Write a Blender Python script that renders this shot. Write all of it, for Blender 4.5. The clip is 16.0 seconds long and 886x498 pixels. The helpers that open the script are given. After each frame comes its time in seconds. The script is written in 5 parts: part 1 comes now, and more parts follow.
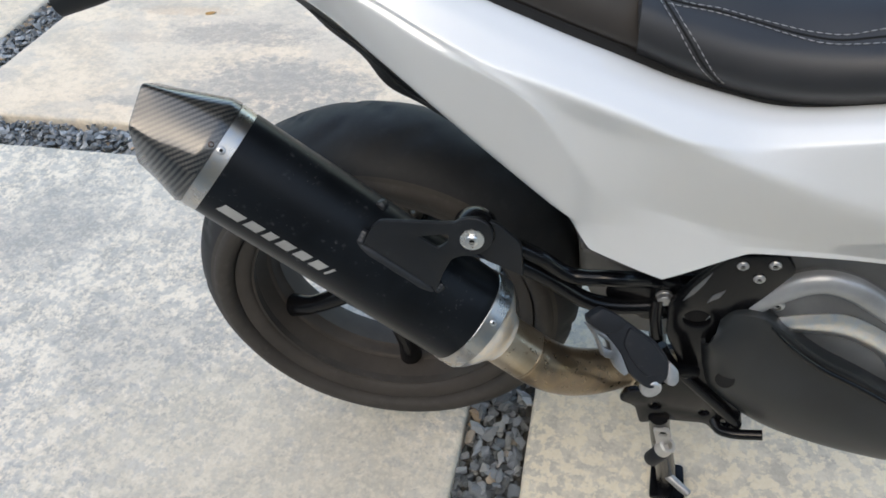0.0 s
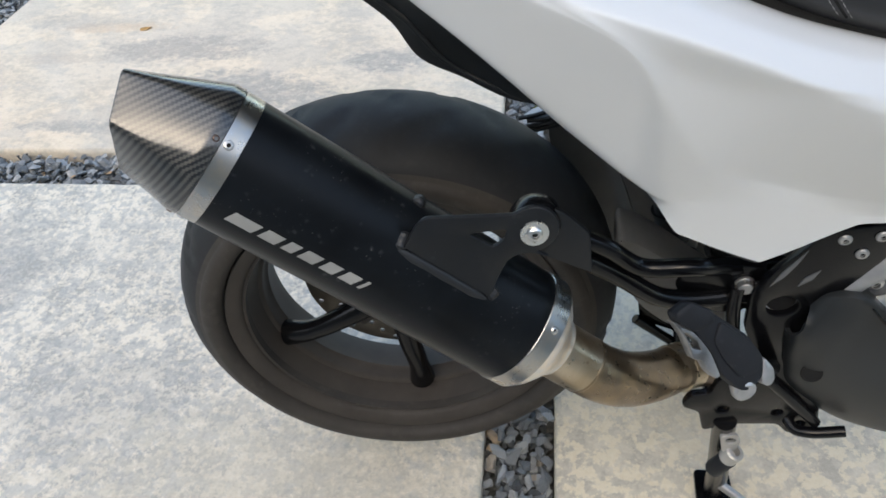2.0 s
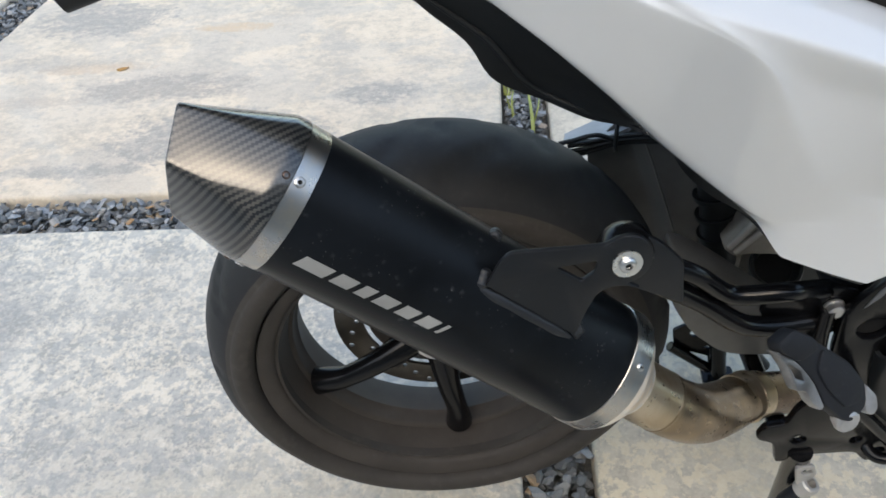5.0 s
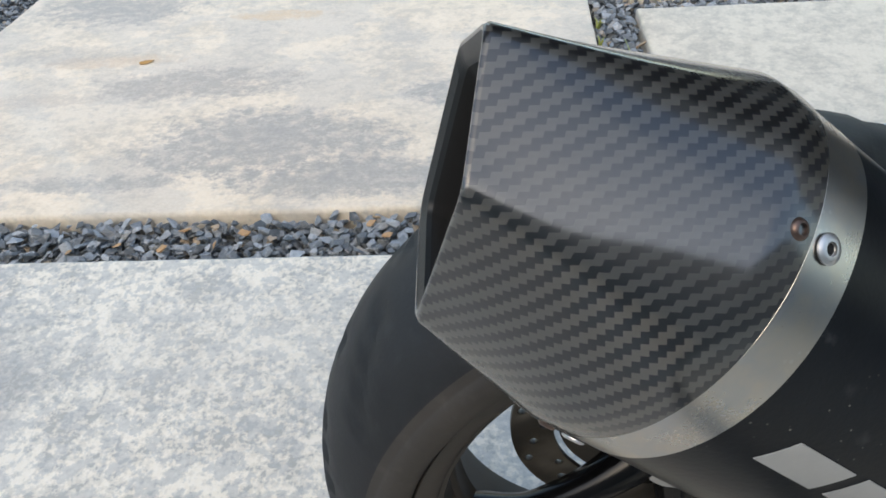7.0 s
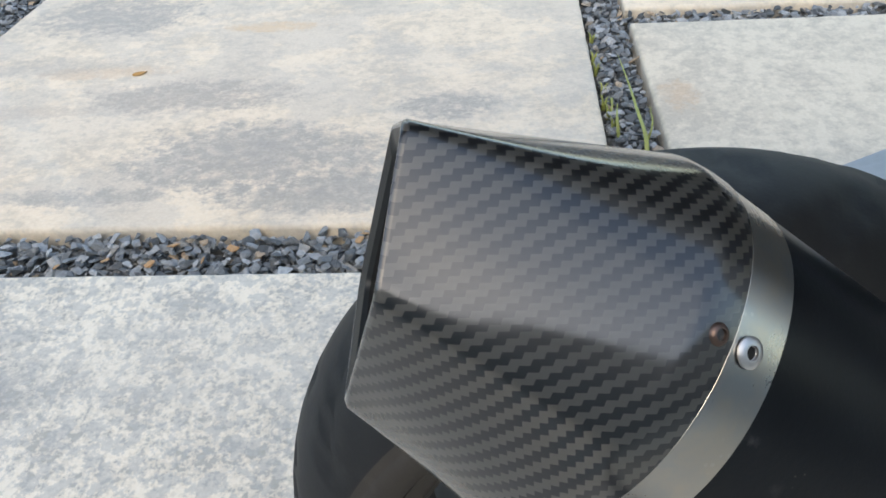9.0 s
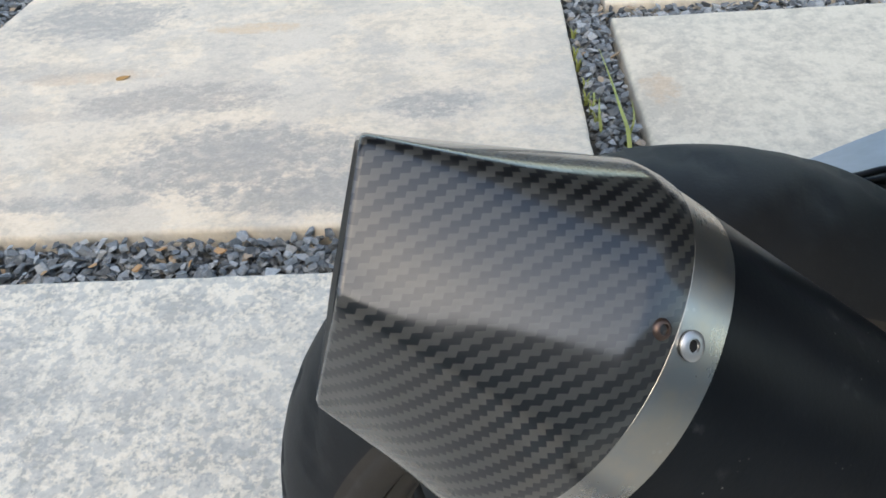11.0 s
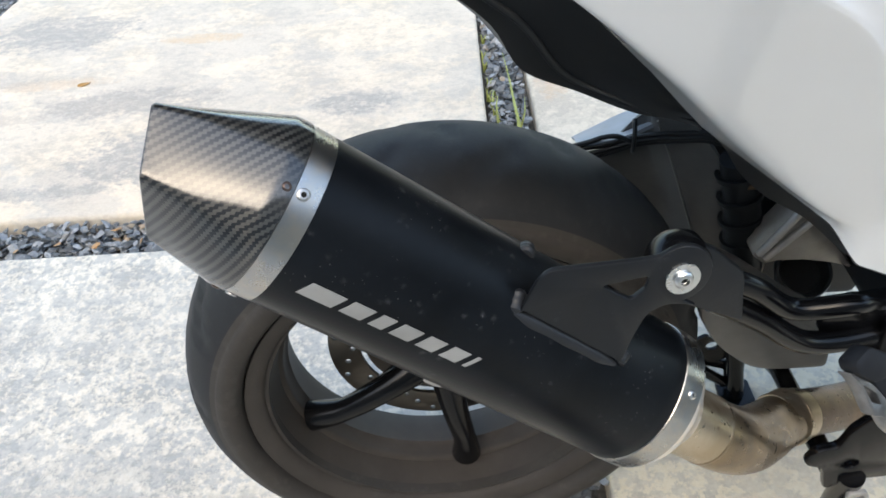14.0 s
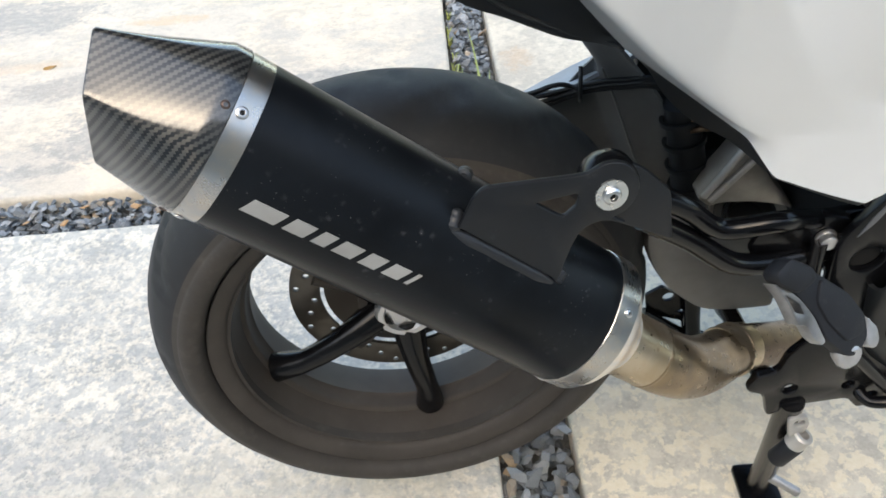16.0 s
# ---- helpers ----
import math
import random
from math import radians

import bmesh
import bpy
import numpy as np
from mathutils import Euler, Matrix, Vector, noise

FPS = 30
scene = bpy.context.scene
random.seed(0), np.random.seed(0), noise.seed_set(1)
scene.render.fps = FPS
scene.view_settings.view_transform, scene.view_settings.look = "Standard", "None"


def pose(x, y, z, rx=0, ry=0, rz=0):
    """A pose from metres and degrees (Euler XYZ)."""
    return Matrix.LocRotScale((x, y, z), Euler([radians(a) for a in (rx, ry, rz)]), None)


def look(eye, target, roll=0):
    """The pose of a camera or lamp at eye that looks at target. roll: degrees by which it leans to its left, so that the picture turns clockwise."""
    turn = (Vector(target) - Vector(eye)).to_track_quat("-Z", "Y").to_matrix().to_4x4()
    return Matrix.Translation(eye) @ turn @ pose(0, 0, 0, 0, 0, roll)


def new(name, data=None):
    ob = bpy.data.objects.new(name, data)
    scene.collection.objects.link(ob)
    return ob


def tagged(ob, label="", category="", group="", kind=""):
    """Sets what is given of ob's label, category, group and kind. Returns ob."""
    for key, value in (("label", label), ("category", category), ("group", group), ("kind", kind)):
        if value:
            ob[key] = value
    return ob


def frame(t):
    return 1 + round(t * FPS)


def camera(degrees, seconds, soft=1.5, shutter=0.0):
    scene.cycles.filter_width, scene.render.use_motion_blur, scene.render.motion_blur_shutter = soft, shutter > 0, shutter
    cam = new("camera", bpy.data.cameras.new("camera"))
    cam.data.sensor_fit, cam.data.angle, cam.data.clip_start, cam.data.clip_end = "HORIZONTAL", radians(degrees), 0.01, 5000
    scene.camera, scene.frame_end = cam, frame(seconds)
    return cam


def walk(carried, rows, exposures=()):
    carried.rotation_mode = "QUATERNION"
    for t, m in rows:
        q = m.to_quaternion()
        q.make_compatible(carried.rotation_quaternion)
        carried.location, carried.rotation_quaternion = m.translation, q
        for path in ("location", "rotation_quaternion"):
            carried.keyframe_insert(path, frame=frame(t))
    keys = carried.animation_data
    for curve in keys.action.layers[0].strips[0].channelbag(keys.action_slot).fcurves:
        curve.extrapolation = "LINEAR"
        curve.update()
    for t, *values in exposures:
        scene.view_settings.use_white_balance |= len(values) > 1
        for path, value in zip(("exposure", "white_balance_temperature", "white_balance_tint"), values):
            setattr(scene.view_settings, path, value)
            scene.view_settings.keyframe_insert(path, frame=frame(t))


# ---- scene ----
cam = camera(60.0, 16.0, 1.7)
PATH = [
    (0, (0.191, -1.24, 1.134), (-0.207, 0.08, -0.315), -6.4),
    (0.5, (0.128, -1.22, 1.096), (-0.268, 0.107, -0.346), -6.3),
    (1, (0.093, -1.212, 1.074), (-0.287, 0.124, -0.365), -6.2),
    (1.5, (0.075, -1.198, 1.049), (-0.24, 0.16, -0.385), -6.0),
    (2, (0.071, -1.186, 1.044), (-0.168, 0.193, -0.385), -5.8),
    (2.5, (0.074, -1.178, 1.036), (-0.123, 0.215, -0.386), -5.8),
    (3, (0.073, -1.178, 1.036), (-0.103, 0.226, -0.377), -5.7),
    (5.5, (-0.088, -1.127, 1.003), (-0.214, 0.324, -0.367), -5.4),
    (6, (-0.167, -1.061, 0.967), (-0.277, 0.397, -0.399), -5.3),
    (6.5, (-0.232, -0.949, 0.871), (-0.349, 0.509, -0.493), -5.5),
    (7, (-0.237, -0.887, 0.829), (-0.379, 0.575, -0.529), -5.1),
    (7.5, (-0.234, -0.871, 0.828), (-0.384, 0.59, -0.529), -5.0),
    (8, (-0.221, -0.863, 0.832), (-0.375, 0.598, -0.526), -5.3),
    (8.5, (-0.218, -0.862, 0.837), (-0.372, 0.599, -0.52), -5.5),
    (9, (-0.217, -0.869, 0.843), (-0.36, 0.599, -0.508), -4.7),
    (11.5, (-0.2, -0.879, 0.858), (-0.314, 0.582, -0.503), -5.5),
    (12, (-0.167, -0.958, 0.893), (-0.275, 0.506, -0.465), -5.4),
    (12.5, (-0.145, -1.021, 0.936), (-0.242, 0.444, -0.421), -5.3),
    (13, (-0.105, -1.063, 0.946), (-0.188, 0.404, -0.411), -5.1),
    (13.5, (-0.089, -1.087, 0.957), (-0.161, 0.378, -0.402), -5.2),
    (14, (-0.068, -1.089, 0.965), (-0.133, 0.377, -0.394), -5.2),
    (14.5, (-0.059, -1.087, 0.964), (-0.111, 0.376, -0.399), -5.3),
    (15, (-0.052, -1.098, 0.959), (-0.087, 0.363, -0.406), -5.2),
    (15.5, (-0.049, -1.125, 0.947), (-0.074, 0.334, -0.42), -5.3),
    (16, (-0.043, -1.14, 0.944), (-0.062, 0.312, -0.431), -5.4),
]
walk(cam, [(t, look(eye, target, roll)) for t, eye, target, roll in PATH],
     [(0, 0.06, 7270, 5.5), (3, 0.06, 7270, 5.5), (6, 0.06, 7240, 5.5), (7.5, 0.0, 7210, 4.5), (11.5, -0.02, 7210, 4.5), (12.5, 0.2, 7240, 5.5), (13, 0.3, 7260, 5.5), (14, 0.38, 7260, 5.5), (15, 0.32, 7310, 5.5), (16, 0.46, 7490, 5.5)])

# ---- light ----
world = bpy.data.worlds.new("sky")
scene.world = world
world.use_nodes = True
wn = world.node_tree.nodes
sky = wn.new("ShaderNodeTexSky")
sky.sky_type, sky.sun_disc = "NISHITA", False
sky.sun_elevation, sky.sun_rotation = radians(51), radians(-168)
sky.altitude, sky.air_density, sky.dust_density = 50, 1.0, 1.8
wn["Background"].inputs["Strength"].default_value = 0.395
world.node_tree.links.new(sky.outputs["Color"], wn["Background"].inputs["Color"])

sun = new("sun", bpy.data.lights.new("sun", "SUN"))
sun.data.energy, sun.data.angle, sun.data.color = 0.66, radians(95), (1.0, 0.965, 0.90)
sun.matrix_world = look((-0.4, -2.0, 2.5), (0, 0, 0))


# ---- materials ----
class Mat:
    """A node material, built by short calls."""

    def __init__(self, name):
        self.m = bpy.data.materials.new(name)
        self.m.use_nodes = True
        self.t = self.m.node_tree
        self.b = self.t.nodes["Principled BSDF"]

    def node(self, kind, **sockets):
        n = self.t.nodes.new("ShaderNode" + kind)
        for k, v in sockets.items():
            self.put(n.inputs[k.replace("_", " ")], v)
        return n

    def put(self, socket, v):
        if isinstance(v, bpy.types.NodeSocket):
            self.t.links.new(v, socket)
        else:
            socket.default_value = v

    def set(self, **k):
        for key, v in k.items():
            self.put(self.b.inputs[key.replace("_", " ")], v)
        return self

    def coord(self, which="Object"):
        return self.t.nodes.new("ShaderNodeTexCoord").outputs[which]

    def stretched(self, vec, scale, place=(0, 0, 0), turn=(0, 0, 0)):
        n = self.t.nodes.new("ShaderNodeMapping")
        self.put(n.inputs["Vector"], vec)
        n.inputs["Scale"].default_value, n.inputs["Location"].default_value, n.inputs["Rotation"].default_value = scale, place, turn
        return n.outputs[0]

    def noise(self, vec, scale, detail=4.0, rough=0.55, warp=0.0):
        n = self.node("TexNoise", Vector=vec, Scale=scale, Detail=detail, Roughness=rough, Distortion=warp)
        return n.outputs[0]

    def voronoi(self, vec, scale, feature="F1", out="Distance"):
        n = self.node("TexVoronoi", Vector=vec, Scale=scale)
        n.feature = feature
        return n.outputs[out]

    def ramp(self, fac, stops):
        n = self.t.nodes.new("ShaderNodeValToRGB")
        self.put(n.inputs[0], fac)
        e = n.color_ramp.elements
        while len(e) < len(stops):
            e.new(0.5)
        for el, (p, c) in zip(e, stops):
            el.position = p
            el.color = (c, c, c, 1) if isinstance(c, (int, float)) else (*c, 1)
        return n.outputs[0]

    def mix(self, fac, a, b, kind="MIX"):
        n = self.t.nodes.new("ShaderNodeMix")
        n.data_type, n.blend_type = "RGBA", kind
        for s, v in ((0, fac), (6, a), (7, b)):
            self.put(n.inputs[s], (*v, 1) if isinstance(v, tuple) and len(v) == 3 else v)
        return n.outputs[2]

    def math(self, op, a, b=0.0, c=0.0):
        n = self.t.nodes.new("ShaderNodeMath")
        n.operation = op
        for s, v in zip(n.inputs, (a, b, c)):
            self.put(s, v)
        return n.outputs[0]

    def split(self, vec):
        n = self.node("SeparateXYZ", Vector=vec)
        return n.outputs

    def bump(self, height, strength=0.3, distance=0.002):
        n = self.node("Bump", Height=height, Strength=strength, Distance=distance)
        self.put(self.b.inputs["Normal"], n.outputs[0])
        return self


def concrete(name, light, mid, dark, seed, stains=(), flakes=0.3, pits=0.3, scale=1.0, drawn=1.0, worn=(5.0, 0.0), bare=(0.40, 0.40, 0.39), upto=9.0):
    """Worn cast concrete: a pale skin over greyer paste, fine pitting, and stains and painted shade at given places (x,
    y, rx, ry, depth, tint).
    """
    m = Mat(name)
    v = m.stretched(m.coord(), (1, drawn, 1), (seed, seed * 0.7, 0))
    big = m.noise(v, 1.9, 5, 0.6)
    cloud = m.noise(v, 7.0 * scale, 6, 0.62, 0.2)
    spot = m.noise(v, 44.0 * scale, 4, 0.55)
    fine = m.noise(v, 150.0, 4, 0.6)
    grit = m.noise(v, 600.0, 2, 0.6)
    base = m.mix(m.ramp(cloud, [(0.32, 0.0), (0.62, 1.0)]), mid, light)
    base = m.mix(m.math("MULTIPLY", m.ramp(big, [(0.34, 1.0), (0.52, 0.0)]), 0.5), base, dark)
    speck = m.math("ADD", m.math("ADD", m.math("MULTIPLY", spot, 0.42), m.math("MULTIPLY", m.noise(v, 105.0 * scale, 3, 0.55), 0.2)), m.math("MULTIPLY", cloud, 0.38))
    base = m.mix(m.math("MULTIPLY", m.ramp(speck, [(0.505, 0.0), (0.54, 1.0)]), flakes), base, tuple(c * 1.19 for c in light))
    base = m.mix(m.math("MULTIPLY", m.ramp(speck, [(0.445, 1.0), (0.480, 0.0)]), pits), base, tuple(c * 0.78 for c in dark))
    skin = m.noise(v, worn[0], 9, 0.68, 0.15)
    p = m.split(m.coord())
    reach = m.math("SMOOTH_MIN", 1.0, m.math("MAXIMUM", 0.0, m.math("MULTIPLY", m.math("SUBTRACT", upto, p[1]), 3.0)), 0.2)
    base = m.mix(m.math("MULTIPLY", m.math("MULTIPLY", m.ramp(skin, [(0.485, 0.0), (0.535, 1.0)]), worn[1]), reach), base, bare)
    rag = m.math("ADD", m.math("MULTIPLY", m.math("SUBTRACT", m.noise(v, 9.0, 7, 0.7), 0.5), 2.6), m.math("MULTIPLY", m.math("SUBTRACT", m.noise(v, 40.0, 8, 0.72), 0.5), 3.4))
    broken = m.ramp(m.noise(v, 34.0, 8, 0.72), [(0.38, 0.5), (0.54, 1.0)])
    for x, y, rx, ry, depth, tint in stains:
        dx = m.math("DIVIDE", m.math("SUBTRACT", p[0], x), rx)
        dy = m.math("DIVIDE", m.math("SUBTRACT", p[1], y), ry)
        r2 = m.math("ADD", m.math("MULTIPLY", dx, dx), m.math("MULTIPLY", dy, dy))
        base = m.mix(m.math("MULTIPLY", m.ramp(m.math("ADD", r2, rag), [(0.35, 1.0), (1.05, 0.0)]), m.math("MULTIPLY", broken, depth)), base, tint)
    base = m.mix(0.13, base, m.ramp(fine, [(0.34, 0.22), (0.66, 0.78)]), "OVERLAY")
    base = m.mix(0.04, base, m.mix(grit, (0.2, 0.2, 0.2), (0.8, 0.8, 0.8)), "OVERLAY")
    m.set(Base_Color=base, Roughness=m.ramp(fine, [(0.3, 0.8), (0.7, 0.95)]))
    h = m.math("ADD", m.math("MULTIPLY", speck, 0.9), m.math("ADD", m.math("MULTIPLY", fine, 0.4), m.math("MULTIPLY", grit, 0.15)))
    return m.bump(h, 0.35, 0.0025).m


GREYS = (0.345, 0.333, 0.308)
# The beige patch at (-0.30, -0.75) paints in the scooter's soft shadow.
con_near = concrete("concrete_mottled", (0.70, 0.625, 0.515), (0.63, 0.56, 0.46), (0.47, 0.45, 0.405), 3.1,
                    [(-1.02, -0.26, 0.16, 0.16, 0.6, GREYS), (-0.66, -0.55, 0.22, 0.12, 0.35, GREYS), (-0.30, -0.75, 0.45, 0.25, 0.65, (0.59, 0.53, 0.425)), (-0.62, -0.18, 0.3, 0.12, 0.25, (0.58, 0.53, 0.46))], 0.6, 0.8, 1.75, 1.0, (36.0, 0.6), (0.42, 0.41, 0.385))
con_far = concrete("concrete_weathered", (0.685, 0.60, 0.48), (0.61, 0.535, 0.425), (0.46, 0.44, 0.395), 7.7,
                   [(-0.68, 0.32, 0.30, 0.13, 0.9, GREYS), (-0.87, 0.545, 0.26, 0.07, 0.85, (0.37, 0.345, 0.31)), (-1.2, 0.50, 0.16, 0.03, 0.6, (0.46, 0.41, 0.35)),
                    (-0.31, 0.48, 0.11, 0.06, 0.9, GREYS), (-0.98, 0.20, 0.22, 0.03, 0.8, GREYS), (-1.18, 0.95, 0.24, 0.12, 0.85, GREYS), (-0.50, 0.2, 0.3, 0.065, 0.85, GREYS),
                    (-0.75, 0.86, 0.14, 0.03, 0.7, (0.60, 0.46, 0.30)), (-1.1, 0.66, 0.18, 0.03, 0.6, (0.56, 0.44, 0.32)), (-1.25, 0.70, 0.2, 0.05, 0.4, GREYS), (-0.6, 1.15, 0.3, 0.06, 0.35, GREYS)], 0.28, 0.28, 0.9, 1.25, (4.0, 0.36), (0.42, 0.415, 0.39))
con_side = concrete("concrete_flaked", (0.57, 0.515, 0.42), (0.535, 0.485, 0.40), (0.47, 0.435, 0.37), 12.3,
                    [(0.150, 0.49, 0.045, 0.06, 0.55, (0.54, 0.40, 0.27)), (0.33, -0.5, 0.1, 0.12, 0.4, (0.58, 0.48, 0.33))], 0.5, 0.4, 0.75, 1.0, (42.0, 0.85), (0.73, 0.645, 0.49), 0.1)


def stone_mat():
    m = Mat("slate_chips")
    ob = m.t.nodes.new("ShaderNodeObjectInfo").outputs["Random"]
    isl = m.t.nodes.new("ShaderNodeNewGeometry").outputs["Random Per Island"]
    r = m.math("FRACT", m.math("ADD", ob, m.math("MULTIPLY", isl, 7.31)))
    v = m.coord()
    col = m.ramp(r, [(0.0, (0.055, 0.060, 0.063)), (0.3, (0.115, 0.126, 0.134)), (0.6, (0.19, 0.206, 0.22)), (0.86, (0.33, 0.35, 0.365)), (0.965, (0.27, 0.265, 0.25)), (0.99, (0.33, 0.24, 0.15)), (1.0, (0.36, 0.29, 0.21))])
    grain = m.noise(m.stretched(v, (1, 1, 3)), 160, 6, 0.65)
    col = m.mix(0.55, col, m.ramp(grain, [(0.3, 0.25), (0.7, 0.75)]), "OVERLAY")
    col = m.mix(m.ramp(m.noise(v, 55, 5), [(0.55, 0.0), (0.72, 0.45)]), col, (0.42, 0.41, 0.39))
    m.set(Base_Color=col, Roughness=0.62)
    return m.bump(grain, 0.6, 0.0015).m


def soil_mat():
    m = Mat("dark_soil")
    v = m.coord()
    col = m.ramp(m.noise(v, 60, 8, 0.7), [(0.3, (0.05, 0.049, 0.046)), (0.7, (0.15, 0.145, 0.132))])
    m.set(Base_Color=col, Roughness=0.95)
    return m.bump(m.noise(v, 150, 6), 0.8, 0.006).m


def plain(name, col, rough, metal=0.0, coat=0.0, grain=300.0, depth=0.1, vary=0.25, dust=0.0, spec=0.5):
    """Paint, plastic or rubber with faint mottling, dust and grain."""
    m = Mat(name)
    v = m.coord()
    n1, n2 = m.noise(v, 14, 5, 0.6), m.noise(v, grain, 3, 0.6)
    c = m.mix(m.ramp(n1, [(0.3, 0.0), (0.7, 1.0)]), tuple(x * (1 - vary) for x in col), tuple(min(1, x * (1 + vary)) for x in col))
    if dust:
        where = m.ramp(m.noise(v, 28, 4), [(0.50, 0.0), (0.62, 1.0)])
        fleck = m.ramp(m.voronoi(v, 230), [(0.0, 1.0), (0.10, 0.0)])
        smudge = m.ramp(m.math("ADD", m.voronoi(v, 95), m.math("MULTIPLY", m.math("SUBTRACT", m.noise(v, 400, 3), 0.5), 0.5)), [(0.05, 1.0), (0.26, 0.0)])
        c = m.mix(m.math("MULTIPLY", m.math("MULTIPLY", smudge, where), dust * 0.42), c, (0.11, 0.115, 0.12))
        c = m.mix(m.math("MULTIPLY", m.math("MULTIPLY", fleck, where), dust), c, (0.35, 0.34, 0.32))
    m.set(Base_Color=c, Metallic=metal, Roughness=m.ramp(n1, [(0.25, max(0.02, rough - 0.06)), (0.75, min(1, rough + 0.06))]), Coat_Weight=coat, Coat_Roughness=0.10)
    m.b.inputs["Specular IOR Level"].default_value = spec
    return m.bump(n2, depth, 0.0004).m


def brushed(name, col, rough, turn=0.0):
    m = Mat(name)
    v = m.coord()
    streak = m.noise(m.stretched(v, (900, 40, 900), turn=(0, turn, 0)), 1.0, 3, 0.6)
    smear, blotch = m.noise(v, 45, 3), m.noise(v, 70, 4, 0.6)
    tint = m.mix(m.ramp(blotch, [(0.38, 0.0), (0.62, 1.0)]), tuple(c * k for c, k in zip(col, (0.88, 0.91, 0.95))), tuple(c * k for c, k in zip(col, (1.08, 1.0, 0.90))))
    spots = m.math("MULTIPLY", m.ramp(m.voronoi(v, 420), [(0.18, 1.0), (0.30, 0.0)]), m.ramp(m.noise(v, 60, 3), [(0.55, 0.0), (0.66, 0.5)]))
    tint = m.mix(spots, tint, tuple(min(1.0, c * 1.35) for c in col))
    m.set(Base_Color=m.mix(m.ramp(smear, [(0.35, 0.0), (0.7, 0.3)]), tint, tuple(c * 0.8 for c in col)), Metallic=1.0,
          Roughness=m.ramp(m.math("ADD", m.math("MULTIPLY", streak, 0.3), m.math("MULTIPLY", smear, 0.7)), [(0.3, rough * 0.85), (0.7, rough * 1.2)]))
    return m.bump(streak, 0.02, 0.0001).m


def heat_pipe(name, a, b):
    m = Mat(name)
    v = m.coord()
    n = m.noise(v, 26, 6, 0.6, 0.5)
    c = m.mix(m.ramp(n, [(0.35, 0.0), (0.65, 1.0)]), a, b)
    spot = m.ramp(m.voronoi(v, 70), [(0.0, 1.0), (0.16, 0.0)])
    c = m.mix(m.math("MULTIPLY", spot, m.ramp(m.noise(v, 40, 3), [(0.55, 0.0), (0.62, 0.8)])), c, (0.16, 0.08, 0.05))
    m.set(Base_Color=c, Metallic=0.9, Roughness=m.ramp(m.noise(v, 120, 4), [(0.3, 0.25), (0.7, 0.38)]))
    return m.bump(m.noise(v, 350, 3), 0.06, 0.0003).m


def carbon():
    """Two-by-two twill under a satin lacquer: each tow shines across its own fibres."""
    m = Mat("carbon_twill")
    uv = m.split(m.coord("UV"))
    tow = 0.0018
    i = m.math("DIVIDE", uv[0], tow)
    j = m.math("DIVIDE", uv[1], tow)
    k = m.math("FLOORED_MODULO", m.math("SUBTRACT", m.math("FLOOR", i), m.math("FLOOR", j)), 4.0)
    warp = m.math("LESS_THAN", k, 1.5)
    round_i = m.math("ABSOLUTE", m.math("SUBTRACT", m.math("FRACT", i), 0.5))
    round_j = m.math("ABSOLUTE", m.math("SUBTRACT", m.math("FRACT", j), 0.5))
    fib = m.noise(m.stretched(m.coord("UV"), (5000, 5000, 1)), 1.0, 2)
    c = m.mix(warp, (0.023, 0.0245, 0.027), (0.082, 0.080, 0.074))
    c = m.mix(0.3, c, m.mix(fib, (0.2, 0.2, 0.2), (0.8, 0.8, 0.8)), "OVERLAY")
    tang = m.t.nodes.new("ShaderNodeTangent")
    tang.direction_type, tang.uv_map = "UV_MAP", "UVMap"
    m.set(Base_Color=c, Metallic=0.6, Specular_IOR_Level=0.1, Roughness=0.46, Anisotropic=0.97, Anisotropic_Rotation=m.math("MULTIPLY", m.math("SUBTRACT", 1.0, warp), 0.25), Tangent=tang.outputs[0],
          Coat_Weight=1.0, Coat_IOR=1.72, Coat_Roughness=m.ramp(m.noise(m.coord(), 60, 4), [(0.3, 0.11), (0.7, 0.17)]))
    h = m.math("SUBTRACT", 1.0, m.math("ADD", m.math("MULTIPLY", warp, round_i), m.math("MULTIPLY", m.math("SUBTRACT", 1.0, warp), round_j)))
    return m.bump(h, 0.06, 0.0005).m


def tyre_mat(name, dark, light, rough):
    """Scuffed rubber, either the black tread or the sidewall, browned by painted ground bounce."""
    m = Mat(name)
    v = m.coord()
    n = m.noise(v, 18, 6, 0.6)
    c = m.mix(m.ramp(n, [(0.35, 0.0), (0.7, 1.0)]), dark, light)
    c = m.mix(m.ramp(m.noise(v, 70, 5), [(0.55, 0.0), (0.75, 0.35)]), c, tuple(x * 1.6 for x in light))
    m.set(Base_Color=c, Roughness=m.ramp(n, [(0.3, rough - 0.05), (0.7, rough + 0.05)]), Specular_IOR_Level=0.26)
    return m.bump(m.noise(v, 420, 4), 0.25, 0.0006).m


def leather():
    m = Mat("seat_leather")
    v = m.coord()
    cell = m.voronoi(v, 1400)
    n = m.noise(v, 25, 4)
    m.set(Base_Color=m.mix(n, (0.014, 0.015, 0.017), (0.026, 0.027, 0.030)), Roughness=m.ramp(n, [(0.3, 0.36), (0.7, 0.5)]))
    return m.bump(m.math("ADD", cell, m.math("MULTIPLY", m.noise(v, 60, 4), 0.6)), 0.12, 0.0004).m


